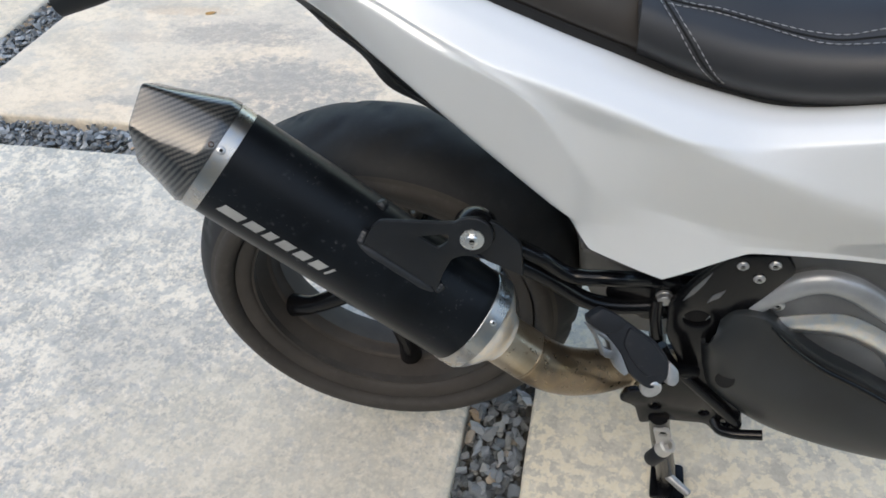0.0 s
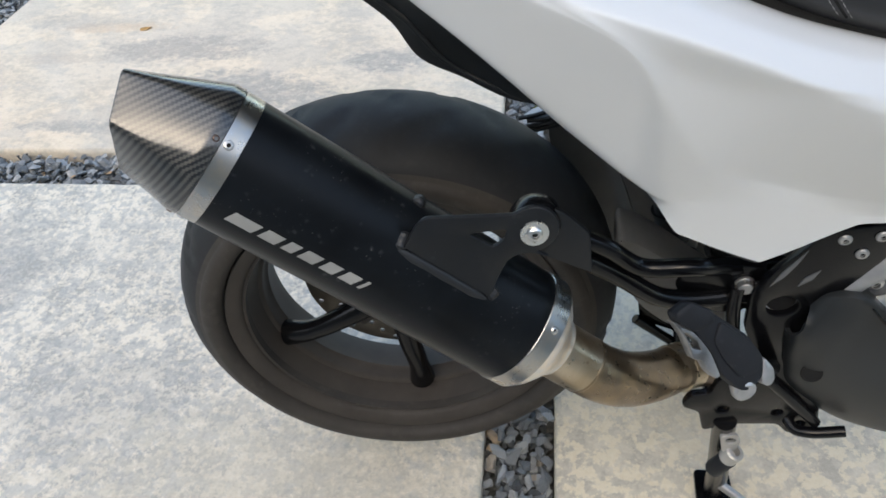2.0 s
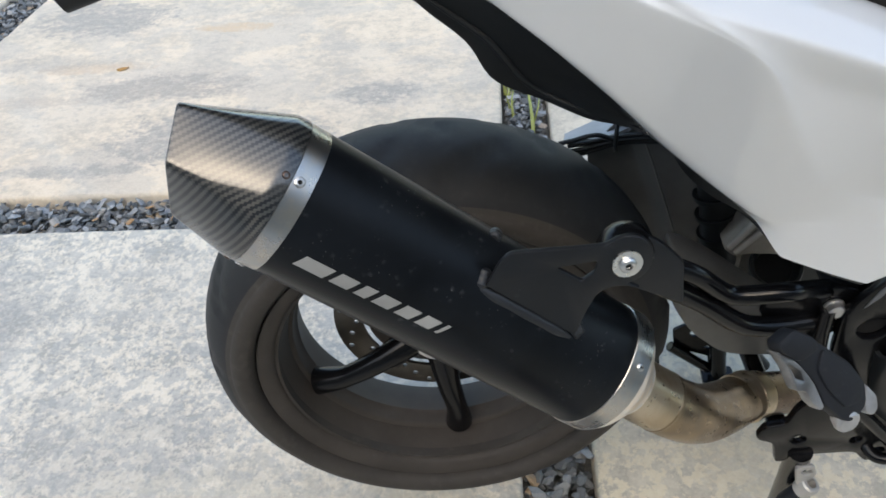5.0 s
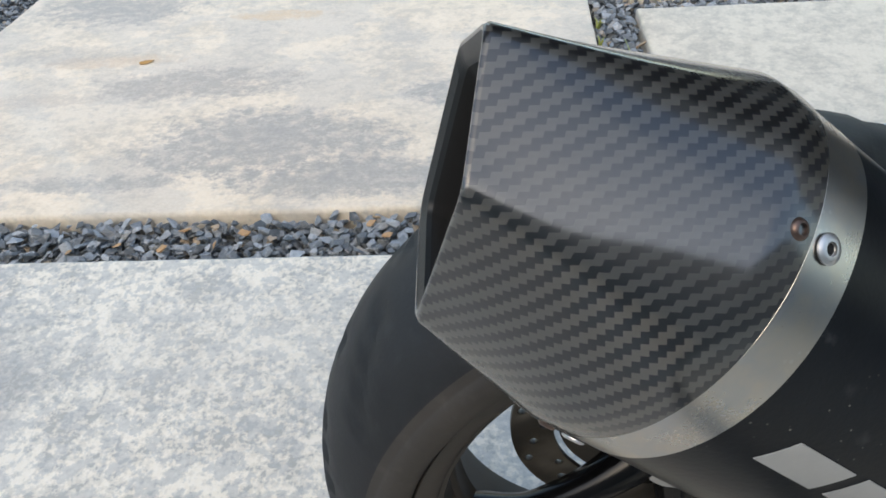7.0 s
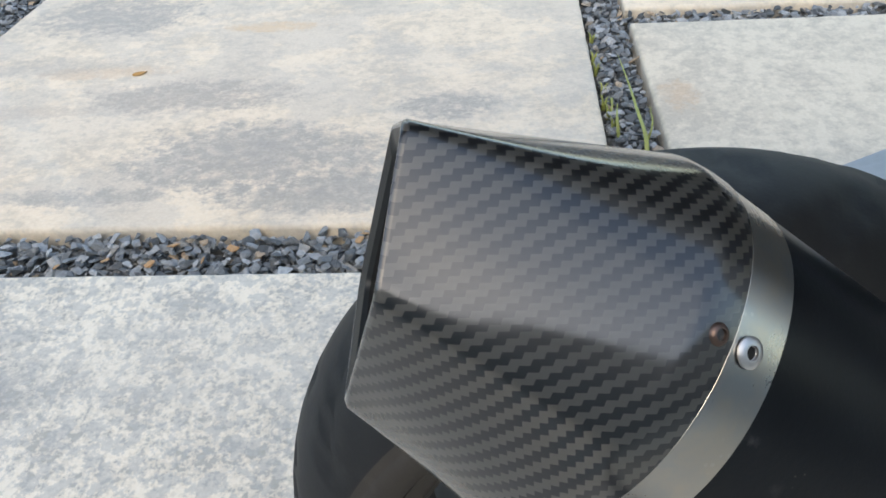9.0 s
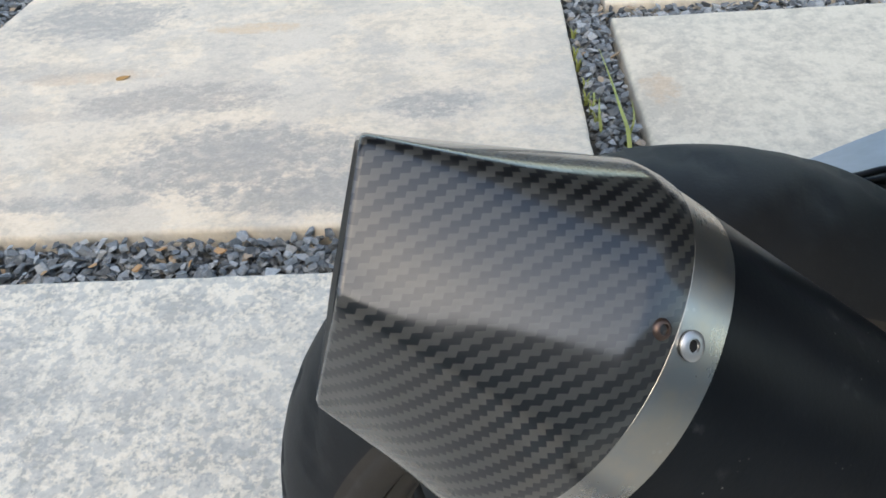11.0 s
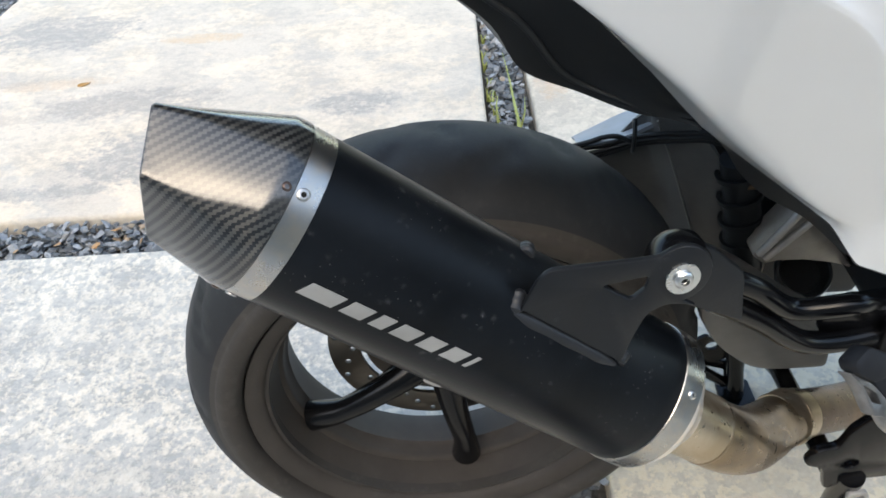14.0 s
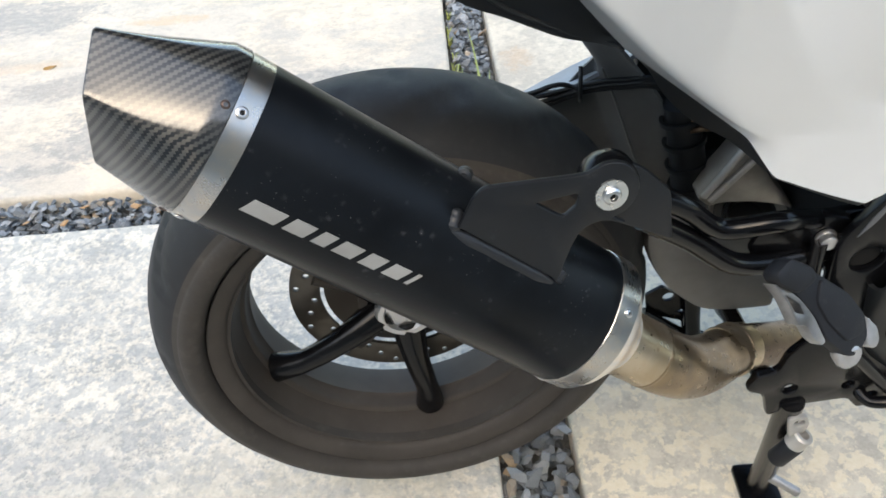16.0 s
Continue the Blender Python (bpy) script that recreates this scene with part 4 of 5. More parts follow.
# white side panels: station by station from tail to front
U = [(-0.354, -0.660, 0.974), (-0.158, -0.680, 0.919), (-0.051, -0.694, 0.885), (0.021, -0.701, 0.861), (0.0866, -0.705, 0.835), (0.148, -0.705, 0.809), (0.199, -0.705, 0.789), (0.237, -0.705, 0.774), (0.282, -0.705, 0.761), (0.326, -0.705, 0.753), (0.392, -0.705, 0.761), (0.511, -0.705, 0.784), (0.663, -0.696, 0.814)]
C1 = [(-0.40, -0.660, 0.955), (-0.19, -0.695, 0.900), (-0.07, -0.712, 0.868), (0.000, -0.727, 0.846), (0.050, -0.743, 0.827), (0.100, -0.751, 0.807), (0.169, -0.757, 0.783), (0.205, -0.758, 0.770), (0.254, -0.757, 0.751), (0.310, -0.743, 0.741), (0.385, -0.740, 0.748), (0.51, -0.735, 0.765), (0.66, -0.722, 0.790)]
C2 = [(-0.40, -0.645, 0.925), (-0.19, -0.672, 0.872), (-0.067, -0.698, 0.825), (-0.007, -0.719, 0.788), (0.0467, -0.7315, 0.744), (0.1009, -0.7316, 0.689), (0.158, -0.736, 0.643), (0.193, -0.7395, 0.640), (0.257, -0.735, 0.634), (0.322, -0.723, 0.613), (0.415, -0.716, 0.606), (0.55, -0.713, 0.596), (0.72, -0.70, 0.59)]
E = [(-0.40, -0.630, 0.920), (-0.19, -0.655, 0.866), (-0.067, -0.690, 0.820), (-0.003, -0.711, 0.783), (0.044, -0.694, 0.7295), (0.085, -0.684, 0.680), (0.160, -0.727, 0.632), (0.182, -0.738, 0.6035), (0.2515, -0.740, 0.5745), (0.324, -0.724, 0.604), (0.415, -0.716, 0.600), (0.55, -0.710, 0.590), (0.72, -0.697, 0.582)]


def between(k):
    return [tuple(np.array(c) * (1 - k) + np.array(d) * k) for c, d in zip(C1[:5], C2[:5])]


D2 = between(0.05) + [(0.113, -0.7575, 0.794), (0.164, -0.751, 0.760), (0.203, -0.7510, 0.746), (0.257, -0.7555, 0.741), (0.325, -0.756, 0.7180), (0.408, -0.750, 0.685), (0.53, -0.739, 0.652), (0.70, -0.710, 0.660)]
D1 = [(x, y - 0.0015 * k, z) for k, (x, y, z) in enumerate(between(0.12))] + [(0.1255, -0.7588, 0.7827), (0.1558, -0.7550, 0.7339), (0.1929, -0.7470, 0.6806), (0.240, -0.735, 0.657), (0.310, -0.727, 0.633), (0.415, -0.723, 0.622), (0.55, -0.720, 0.612), (0.72, -0.704, 0.620)]


def stations(points, n):
    """A smooth curve through the points, evenly by their number."""
    p = np.array(points, float)
    q = np.vstack([2 * p[0] - p[1], p, 2 * p[-1] - p[-2]])
    out = []
    for t in np.linspace(0, len(p) - 1, n):
        i = min(int(t), len(p) - 2)
        f = t - i
        a, b, c, d = q[i : i + 4]
        out.append(0.5 * (2 * b + (c - a) * f + (2 * a - 5 * b + 4 * c - d) * f * f + (3 * b - a - 3 * c + d) * f**3))
    return np.array(out)


def panel_surface(mu=160, nv=96):
    """The outer face: top band, a crease, flat side facets meeting at soft creases, and the lower flange."""
    u, c1, d2, d1, c2, e = [stations(c, mu) for c in (U, C1, D2, D1, C2, E)]
    k = np.linspace(0, len(E) - 1, mu)
    e = e * 0.2 + 0.8 * np.stack([np.interp(k, range(len(E)), np.array(E)[:, j]) for j in range(3)], 1)
    up = np.array([0, -0.3, 1.0])
    cols = np.array([u + np.array([0, 0.012, -0.006]), u, u * 0.8 + c1 * 0.2 + up * 0.003, u * 0.45 + c1 * 0.55 + up * 0.004, c1, d2, d1, c2, e])
    where = np.array([0, 0.06, 0.13, 0.22, 0.36, 0.48, 0.62, 0.82, 1.0])
    f = np.linspace(0, 1, nv)
    fine = np.stack([np.stack([np.interp(f, where, cols[:, i, k]) for k in range(3)], 1) for i in range(mu)])
    for _ in range(6):
        fine[:, 1:-1] = (fine[:, :-2] + 2 * fine[:, 1:-1] + fine[:, 2:]) / 4
    for _ in range(12):
        inner = fine[:, : nv - 16]
        inner[1:-1] = (inner[:-2] + 2 * inner[1:-1] + inner[2:]) / 4
    return fine


side = panel_surface()
fairing = part("side_fairing", shell(side, 0.003), pearl, scooter, "glossy pearl white side fairing", 60)
liner = side[:, 70:] - normals(side)[:, 70:] * np.sign(-normals(side)[..., 1].mean()) * 0.0045
liner[:, -1] += (liner[:, -1] - liner[:, -4]) * 0.5
part("fairing_liner", shell(liner, 0.002), matt, fairing, "black inner liner", 60)
part("side_fairing", shell(mirrored(side), 0.003, (0, 1, 0)), pearl, scooter, "glossy pearl white side fairing", 60)

# dark skirt inside the panel's lower edge
sk_top = spline([(0.088, -0.688, 0.679), (0.120, -0.702, 0.660), (0.145, -0.715, 0.643), (0.165, -0.724, 0.624), (0.180, -0.734, 0.606)], 30)
sk_low = spline([(0.104, -0.672, 0.660), (0.122, -0.668, 0.630), (0.146, -0.668, 0.606), (0.172, -0.676, 0.592), (0.186, -0.716, 0.592)], 30)
part("inner_skirt", shell(np.stack([sk_top, sk_top * 0.5 + sk_low * 0.5 + np.array([0, 0.004, -0.002]), sk_low], 1), 0.003), matt, scooter, "matt black skirt behind the fairing edge", 50)

# black inner panel under the tail
top = spline([(x, y + 0.004, z + 0.004) for x, y, z in E[:5]] + [(0.066, -0.686, 0.706), (0.086, -0.681, 0.683)], 60)
low = spline([(-0.42, -0.600, 0.90), (-0.22, -0.625, 0.842), (-0.10, -0.648, 0.796), (-0.072, -0.650, 0.768), (-0.045, -0.648, 0.741), (-0.026, -0.646, 0.708), (0.010, -0.654, 0.694), (0.045, -0.668, 0.684), (0.068, -0.672, 0.680), (0.085, -0.681, 0.678)], 60)
mid = top * 0.5 + low * 0.5 + np.array([0, 0.004, 0.0])
under = low + np.array([0, 0.05, 0.030])
S = np.stack([top, mid, low * 0.93 + mid * 0.07, low, low + np.array([0, 0.008, 0.002]), under], 1)
S = np.array([np.vstack([spline(r[:4], 8), spline(r[3:], 6)[1:]]) for r in S])
tail_panel = part("tail_inner_panel", shell(S, 0.003), matt, scooter, "matt black inner tail panel", 40)
ridge = spline([(-0.085, -0.6530, 0.7900), (-0.0407, -0.6612, 0.7605), (-0.0277, -0.6650, 0.7508), (-0.0171, -0.6642, 0.7357), (-0.0069, -0.6594, 0.7184), (0.009, -0.6576, 0.7035), (0.033, -0.6650, 0.6941), (0.0578, -0.6706, 0.6835)], 50)
part("panel_ridge", tube(ridge, [0.0012, 0.0030, 0.0032, 0.0030, 0.0022, 0.0008], 12, 60), matt, tail_panel)
# Added strip for the far white panel's lit edge, placed to fit the view.
far_edge_out = spline([(-0.105, -0.615, 0.775), (-0.0668, -0.615, 0.7453), (-0.0529, -0.615, 0.7321), (-0.0414, -0.615, 0.7171), (-0.0307, -0.615, 0.7016), (-0.0167, -0.615, 0.6886)], 30)
far_edge_in = spline([(-0.085, -0.622, 0.785), (-0.0450, -0.622, 0.7500), (-0.0330, -0.622, 0.7350), (-0.0220, -0.622, 0.7220), (-0.0140, -0.622, 0.7080), (-0.0060, -0.622, 0.6930)], 30)
part("panel_lip", shell(np.stack([far_edge_out, far_edge_out * 0.5 + far_edge_in * 0.5 + np.array([0, -0.003, 0]), far_edge_in], 1), 0.003), lit_edge_grey, tail_panel, "grey strip standing for the far fairing's lit edge")
part("tail_inner_panel", shell(mirrored(S), 0.003, (0, 1, 0)), matt, scooter, "matt black inner tail panel", 40)

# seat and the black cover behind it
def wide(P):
    """Scales a near half about the first camera place, to fit its view."""
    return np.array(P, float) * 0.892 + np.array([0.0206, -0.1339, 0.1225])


def seat_section(x, zlow, ztop, half_low, half_top):
    y0 = MID - half_low
    return [(x, y0 + 0.010, zlow - 0.012), (x, y0, zlow), (x, y0 - 0.010, zlow + 0.018), (x, y0 + 0.001, zlow + 0.042), (x, MID - half_top, ztop - 0.012), (x, MID - half_top * 0.6, ztop), (x, MID, ztop + 0.004)]


secs = [seat_section(x, *v) for x, v in ((0.205, (0.752, 0.815, 0.088, 0.060)), (0.26, (0.731, 0.796, 0.090, 0.066)), (0.31, (0.718, 0.783, 0.092, 0.070)), (0.37, (0.714, 0.778, 0.093, 0.072)), (0.45, (0.724, 0.782, 0.092, 0.072)), (0.58, (0.75, 0.80, 0.09, 0.068)), (0.72, (0.78, 0.83, 0.085, 0.06)))]
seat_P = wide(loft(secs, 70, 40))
full = np.concatenate([seat_P, mirrored(seat_P)[:, ::-1]], 1)
seat = part("seat", shell(full, 0.008, (0, 0, 1)), hide, scooter, "black leather seat with pale double stitching", 70)


def seam(points, name="stitch_line"):
    """Short raised stitches along a line over the seat's surface; points are (row, column) of its grid."""
    line = []
    N = normals(seat_P)
    sign = 1 if N[..., 2].mean() > 0 else -1
    for i, j in spline([(p[0], p[1], 0) for p in points], 260)[:, :2]:
        i0, j0 = min(int(i), 68), min(int(j), 38)
        fi, fj = i - i0, j - j0
        q = (seat_P[i0, j0] * (1 - fi) + seat_P[i0 + 1, j0] * fi) * (1 - fj) + (seat_P[i0, j0 + 1] * (1 - fi) + seat_P[i0 + 1, j0 + 1] * fi) * fj
        line.append(q + sign * N[i0, j0] * 0.0006)
    line = np.array(line)
    k = np.r_[0, np.cumsum(np.linalg.norm(np.diff(line, axis=0), axis=1))]
    bm = bmesh.new()
    s = 0.0
    while s + 0.0048 < k[-1]:
        ends = [np.array([np.interp(t, k, line[:, c]) for c in range(3)]) for t in (s, s + 0.0024, s + 0.0048)]
        sub = tube(ends, [0.0002, 0.00042, 0.0002], 6, 5)
        me = bpy.data.meshes.new("tmp")
        sub.to_mesh(me)
        sub.free()
        bm.from_mesh(me)
        bpy.data.meshes.remove(me)
        s += 0.0064
    part(name, bm, thread, seat, "pale dashed stitching")
    return line


def seam_groove(points):
    """A black tube that paints in the shaded groove between two seams."""
    N = normals(seat_P)
    sign = 1 if N[..., 2].mean() > 0 else -1
    line = []
    for i, j in spline([(p[0], p[1], 0) for p in points], 60)[:, :2]:
        i0, j0 = min(int(i), 68), min(int(j), 38)
        fi, fj = i - i0, j - j0
        line.append((seat_P[i0, j0] * (1 - fi) + seat_P[i0 + 1, j0] * fi) * (1 - fj) + (seat_P[i0, j0 + 1] * (1 - fi) + seat_P[i0 + 1, j0 + 1] * fi) * fj - sign * N[i0, j0] * 0.0002)
    part("piping", tube(line, 0.0011, 8, 80), void, seat, "black line for the shaded groove")


for pts in ([(1.0, 26), (2.6, 21.3), (4.8, 17.4), (7.2, 13.9), (9.3, 10.8), (12.0, 6.5)], [(2.4, 26), (4.2, 21.8), (6.4, 17.8), (8.8, 14.6), (11.2, 11.0), (14.0, 6.5)], [(3.0, 26), (5, 23.6), (12, 25), (19, 24.9), (25, 24), (29, 23.9), (33.5, 25.6), (48, 28)], [(3.6, 21.2), (10, 23.4), (17, 23.7), (22, 22.6), (26.5, 21.4), (33, 22), (48, 24.5)]):
    seam(pts)
for pts in ([(1.7, 26), (3.4, 21.5), (5.6, 17.6), (8.0, 14.2), (10.2, 10.9), (13.0, 6.5)], [(4.0, 22.6), (11, 24.2), (18, 24.3), (23.5, 23.2), (28, 22.6), (33.2, 23.8), (48, 26.2)]):
    seam_groove(pts)

strip = spline(U, 80)
# Black filler added along the seat gap, standing for its shade.
gap_fill = np.stack([strip + np.array([0, 0.0015, -0.002]), strip + np.array([0, 0.004, 0.004]), strip + np.array([0, 0.010, 0.005]), strip + np.array([0, 0.040, 0.002])], 1)
part("seat_gasket", shell(gap_fill, 0.003, (0, 0, 1)), void, seat, "black strip filling the shaded seat gap", 60)
part("seat_gasket", shell(mirrored(gap_fill), 0.003, (0, 0, 1)), void, seat, "black strip filling the shaded seat gap", 60)

cover_secs = [[(x, y + 0.012, z - 0.006) for x, y, z in [p]] + [(p[0], p[1] + 0.002, p[2] + 0.006), (p[0], p[1] + 0.004, p[2] + 0.018), (p[0], p[1] + 0.012, p[2] + 0.034), (p[0], p[1] + 0.030, p[2] + 0.058), (p[0], MID, p[2] + 0.075)]
              for p in ((-0.40, -0.582, 0.955), (-0.20, -0.605, 0.895), (-0.05, -0.622, 0.846), (0.074, -0.634, 0.800), (0.143, -0.634, 0.771), (0.213, -0.634, 0.744))]
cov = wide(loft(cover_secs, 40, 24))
covf = np.concatenate([cov, mirrored(cov)[:, ::-1]], 1)
tail_cover = part("tail_cover", shell(covf, 0.004, (0, 0, 1)), cover_satin, scooter, "satin brown-black cover behind the seat", 60)
part("cover_badge", plate([(0.1455, 0.8275), (0.1650, 0.8265), (0.1655, 0.8420), (0.1440, 0.8430)], [], 0.006, lambda u, v, w: Vector((u, -0.6948 + (v - 0.8275) * 0.48 + (u - 0.1455) * 0.17 + w, v)), 0.001), plain("blue_label", (0.06, 0.12, 0.3), 0.4), tail_cover, "small blue label")

# rear turn signal on its stalk
signal = part("turn_signal", tube([(-0.130, -0.645, 0.880), (-0.190, -0.672, 0.858), (-0.250, -0.702, 0.836), (-0.289, -0.716, 0.826)], [0.010, 0.012, 0.016, 0.0145], 20, 30), matt, scooter, "black turn signal stalk")
part("signal_lens", tube([(-0.286, -0.7148, 0.8268), (-0.290, -0.7163, 0.8258), (-0.2925, -0.7172, 0.8252)], [0.0147, 0.0130, 0.006], 20, 10), lens_amber, signal, "smoked lens")

# inner mudguard in front of the wheel, with its cable
guard_rows = [
    [(0.1383, -0.4475, 0.5514), (0.1957, -0.447, 0.4764), (0.2169, -0.447, 0.434), (0.2551, -0.447, 0.3278), (0.2905, -0.447, 0.2104), (0.2925, -0.447, 0.2000)],
    [(0.1305, -0.4439, 0.5566), (0.186, -0.4432, 0.4817), (0.2066, -0.4432, 0.4404), (0.2465, -0.4432, 0.3359), (0.2781, -0.4432, 0.2245), (0.2800, -0.4432, 0.2150)],
    [(0.1044, -0.4259, 0.5545), (0.1362, -0.4259, 0.508), (0.1509, -0.4259, 0.4714), (0.1936, -0.4259, 0.3516), (0.2193, -0.4259, 0.2636), (0.2205, -0.4259, 0.2500)],
    [(0.1305, -0.4075, 0.5203), (0.1327, -0.4075, 0.5038), (0.1327, -0.4075, 0.4818), (0.1657, -0.4075, 0.3884), (0.1866, -0.4075, 0.3114), (0.1943, -0.4075, 0.2454)],
    [(0.1265, -0.4033, 0.5084), (0.128, -0.4026, 0.4972), (0.1278, -0.4023, 0.4838), (0.1556, -0.4023, 0.3928), (0.1749, -0.4023, 0.3179), (0.1835, -0.4023, 0.2537)],
    [(0.1134, -0.4005, 0.4936), (0.1035, -0.4, 0.4799), (0.0855, -0.4, 0.4609), (0.0982, -0.4, 0.3784), (0.1088, -0.4, 0.3044), (0.114, -0.4, 0.2409)]]
guard_P = loft(guard_rows, 30, 30)
mudguard = part("inner_mudguard", shell(guard_P, 0.004, (-1, 0, 1)), grey_plastic, scooter, "dusty dark grey inner mudguard", 50)
part("mould_seam", tube([(0.1327, -0.4299, 0.5138), (0.1491, -0.4299, 0.4743), (0.1703, -0.4299, 0.416), (0.191, -0.4299, 0.3577), (0.2104, -0.4299, 0.2921)], 0.0013, 8, 30), root_grey, mudguard)
run = [(0.196, -0.456, 0.502), (0.177, -0.450, 0.504), (0.160, -0.443, 0.500), (0.137, -0.436, 0.496), (0.1115, -0.428, 0.488), (0.093, -0.424, 0.480), (0.076, -0.422, 0.474), (0.058, -0.42, 0.469)]
for dz, dy, r in ((0.0, 0.0, 0.0032), (0.0045, 0.002, 0.0030), (-0.0043, 0.0, 0.0028)):
    part("cable", tube([(x, y + dy, z + dz * (0.9 + 0.25 * max(0, k - 4))) for k, (x, y, z) in enumerate(run)], r, 10, 50), matt, mudguard, "black cable")
part("cable", tube([(0.1115, -0.430, 0.489), (0.094, -0.424, 0.494), (0.080, -0.422, 0.492), (0.066, -0.42, 0.486), (0.048, -0.415, 0.478)], 0.0028, 10, 40), matt, mudguard, "looped black cable")
part("cable_tie", tube([(0.113, -0.424, 0.472), (0.110, -0.436, 0.486), (0.110, -0.434, 0.505), (0.111, -0.425, 0.515)], 0.0024, 8, 20), matt, mudguard)
fin = np.array([[(0.0622, -0.335, 0.4343), (0.0590, -0.375, 0.4600), (0.0528, -0.415, 0.4832)], [(0.1121, -0.335, 0.4602), (0.1060, -0.375, 0.4730), (0.0982, -0.415, 0.4849)], [(0.1609, -0.335, 0.4821), (0.1510, -0.375, 0.4940), (0.1393, -0.415, 0.5037)], [(0.2100, -0.335, 0.5040), (0.2000, -0.375, 0.5150), (0.1850, -0.415, 0.5250)]])
part("belt_guard", shell(loft(fin, 12, 12), 0.004, (0, -0.5, 1)), slate_plastic, scooter, "slate grey belt guard", 50)
part("swing_arm", tube([(-0.10, -0.385, 0.305), (0.05, -0.36, 0.30), (0.2, -0.36, 0.29), (0.30, -0.40, 0.29)], [0.03, 0.028, 0.030, 0.035], 20, 30), casting, scooter, "grey alloy swing arm")

# linkage and castings between wheel and engine
root = rounded([(0.1640, 0.4100), (0.1680, 0.3503), (0.1866, 0.3129), (0.2027, 0.2878), (0.2445, 0.2487), (0.2913, 0.2451), (0.3304, 0.2464), (0.3248, 0.3000), (0.2883, 0.3230), (0.2514, 0.3540), (0.2163, 0.3830), (0.1839, 0.4040)], [0.01, 0.02, 0.02, 0.03, 0.03, 0.02, 0.01, 0.02, 0.02, 0.02, 0.02, 0.01])
part("swing_arm_root", plate(root, [], 0.06, upright(-0.552), 0.008), root_grey, scooter, "smooth grey swing arm root")
alloy = rounded([(0.2338, 0.3807), (0.2746, 0.4495), (0.2986, 0.4211), (0.3169, 0.3944), (0.3488, 0.3534), (0.3213, 0.3631), (0.2949, 0.3692), (0.2635, 0.3710), (0.2487, 0.3667)], 0.006)
link = part("linkage_casting", plate(alloy, [], 0.035, upright(-0.500), 0.004), shaded, scooter, "grey alloy casting, shade put into its colour")
# Ribs keep the lighter alloy, so their lit edges are in the colour.
for a, b in (((0.2394, 0.3842), (0.2733, 0.4475)), ((0.2467, 0.3777), (0.2908, 0.4369))):
    part("casting_rib", rod((a[0], -0.502, a[1]), (b[0], -0.502, b[1]), 0.0042, 12), casting, link)
part("casting_web", plate(rounded([(0.2500, 0.4550), (0.2760, 0.4560), (0.3050, 0.4200), (0.2930, 0.4130)], 0.004), [], 0.02, upright(-0.470), 0.003), heat_brown, link, "browned steel web")
for z in (0.4650, 0.4520):
    part("pipe_clip", tube([(0.2240, -0.470, z), (0.2360, -0.476, z + 0.006), (0.2500, -0.474, z + 0.004)], 0.0035, 10, 16), heat_brown, link)
# Black box added behind the mudguard gap to stand for deep shade.
part("frame_core", box((0.185, -0.372, 0.30), (0.42, -0.30, 0.59), 0.015, 2), matt, scooter, "black box added behind a gap as deep shade")
part("shock_body", tube([(0.2130, -0.455, 0.480), (0.2330, -0.455, 0.4000), (0.2480, -0.455, 0.3200)], [0.018, 0.020, 0.022], 24, 20), matt, scooter, "dark damper body")
for k in range(4):
    c = Vector((0.2180, -0.455, 0.460)).lerp(Vector((0.2390, -0.455, 0.368)), k / 3)
    part("spring_coil", turned([(-0.0024, 0.020), (-0.0024, 0.0240), (0.0024, 0.0240), (0.0024, 0.020)], c, (0.04, -0.02, -0.16), 32, True), matt, scooter)
part("rubber_boot", turned([(-0.02, 0.026), (0, 0.0315), (0.005, 0.0330), (0.010, 0.0315), (0.0105, 0.0280), (0.004, 0.0250), (-0.010, 0.0230), (-0.010, 0)], (0.3242, -0.4500, 0.2992), (-0.1, -0.55, 0.80), 36), cover_dark, scooter, "black rubber boot")
stay_plate = [(0.2304, 0.1168), (0.2540, 0.1329), (0.2766, 0.1149), (0.3043, 0.0935), (0.3183, 0.0160), (0.2982, 0.0160), (0.2914, 0.0549), (0.2369, 0.0768)]
stay = part("far_stay", plate(rounded(stay_plate, 0.005), [ring_points((0.2650, 0.1095), 0.0085, 16), [(0.2800, 0.0760), (0.2965, 0.0830), (0.2985, 0.0700)]], 0.006, upright(-0.400)), black, scooter, "black drilled stay of the stand")
part("stay_rod", rod((0.228, -0.405, 0.088), (0.296, -0.405, 0.030), 0.008, 16), black, stay)
part("stay_rod", tube([(0.296, -0.408, 0.130), (0.303, -0.408, 0.070), (0.311, -0.408, 0.020)], 0.0115, 14, 14), black, stay)
part("stay_rod", tube([(0.300, -0.52, 0.240), (0.3334, -0.42, 0.105), (0.380, -0.40, 0.030)], 0.010, 14, 20), black, stay)
# Second added black box, darkening the gap behind the boot.
part("frame_web", box((0.250, -0.420, 0.225), (0.420, -0.380, 0.360), 0.01, 2), matt, scooter, "lower black box added behind a gap as deep shade")
# Plain box for the engine; its shade is in the black colour.
engine = part("engine_block", box((0.345, -0.665, 0.335), (0.66, -0.43, 0.60), 0.02, 3), matt, scooter, "plain black box standing for the shaded engine")

# engine bracket plate with its bolts
outline = rounded([(0.285, 0.537), (0.312, 0.580), (0.362, 0.590), (0.376, 0.567), (0.335, 0.486), (0.314, 0.411), (0.325, 0.387), (0.374, 0.316), (0.382, 0.279), (0.353, 0.264), (0.338, 0.283), (0.290, 0.278), (0.262, 0.262), (0.252, 0.300), (0.232, 0.308), (0.238, 0.330), (0.258, 0.335), (0.262, 0.36), (0.290, 0.401), (0.270, 0.449), (0.266, 0.500)], 0.007)
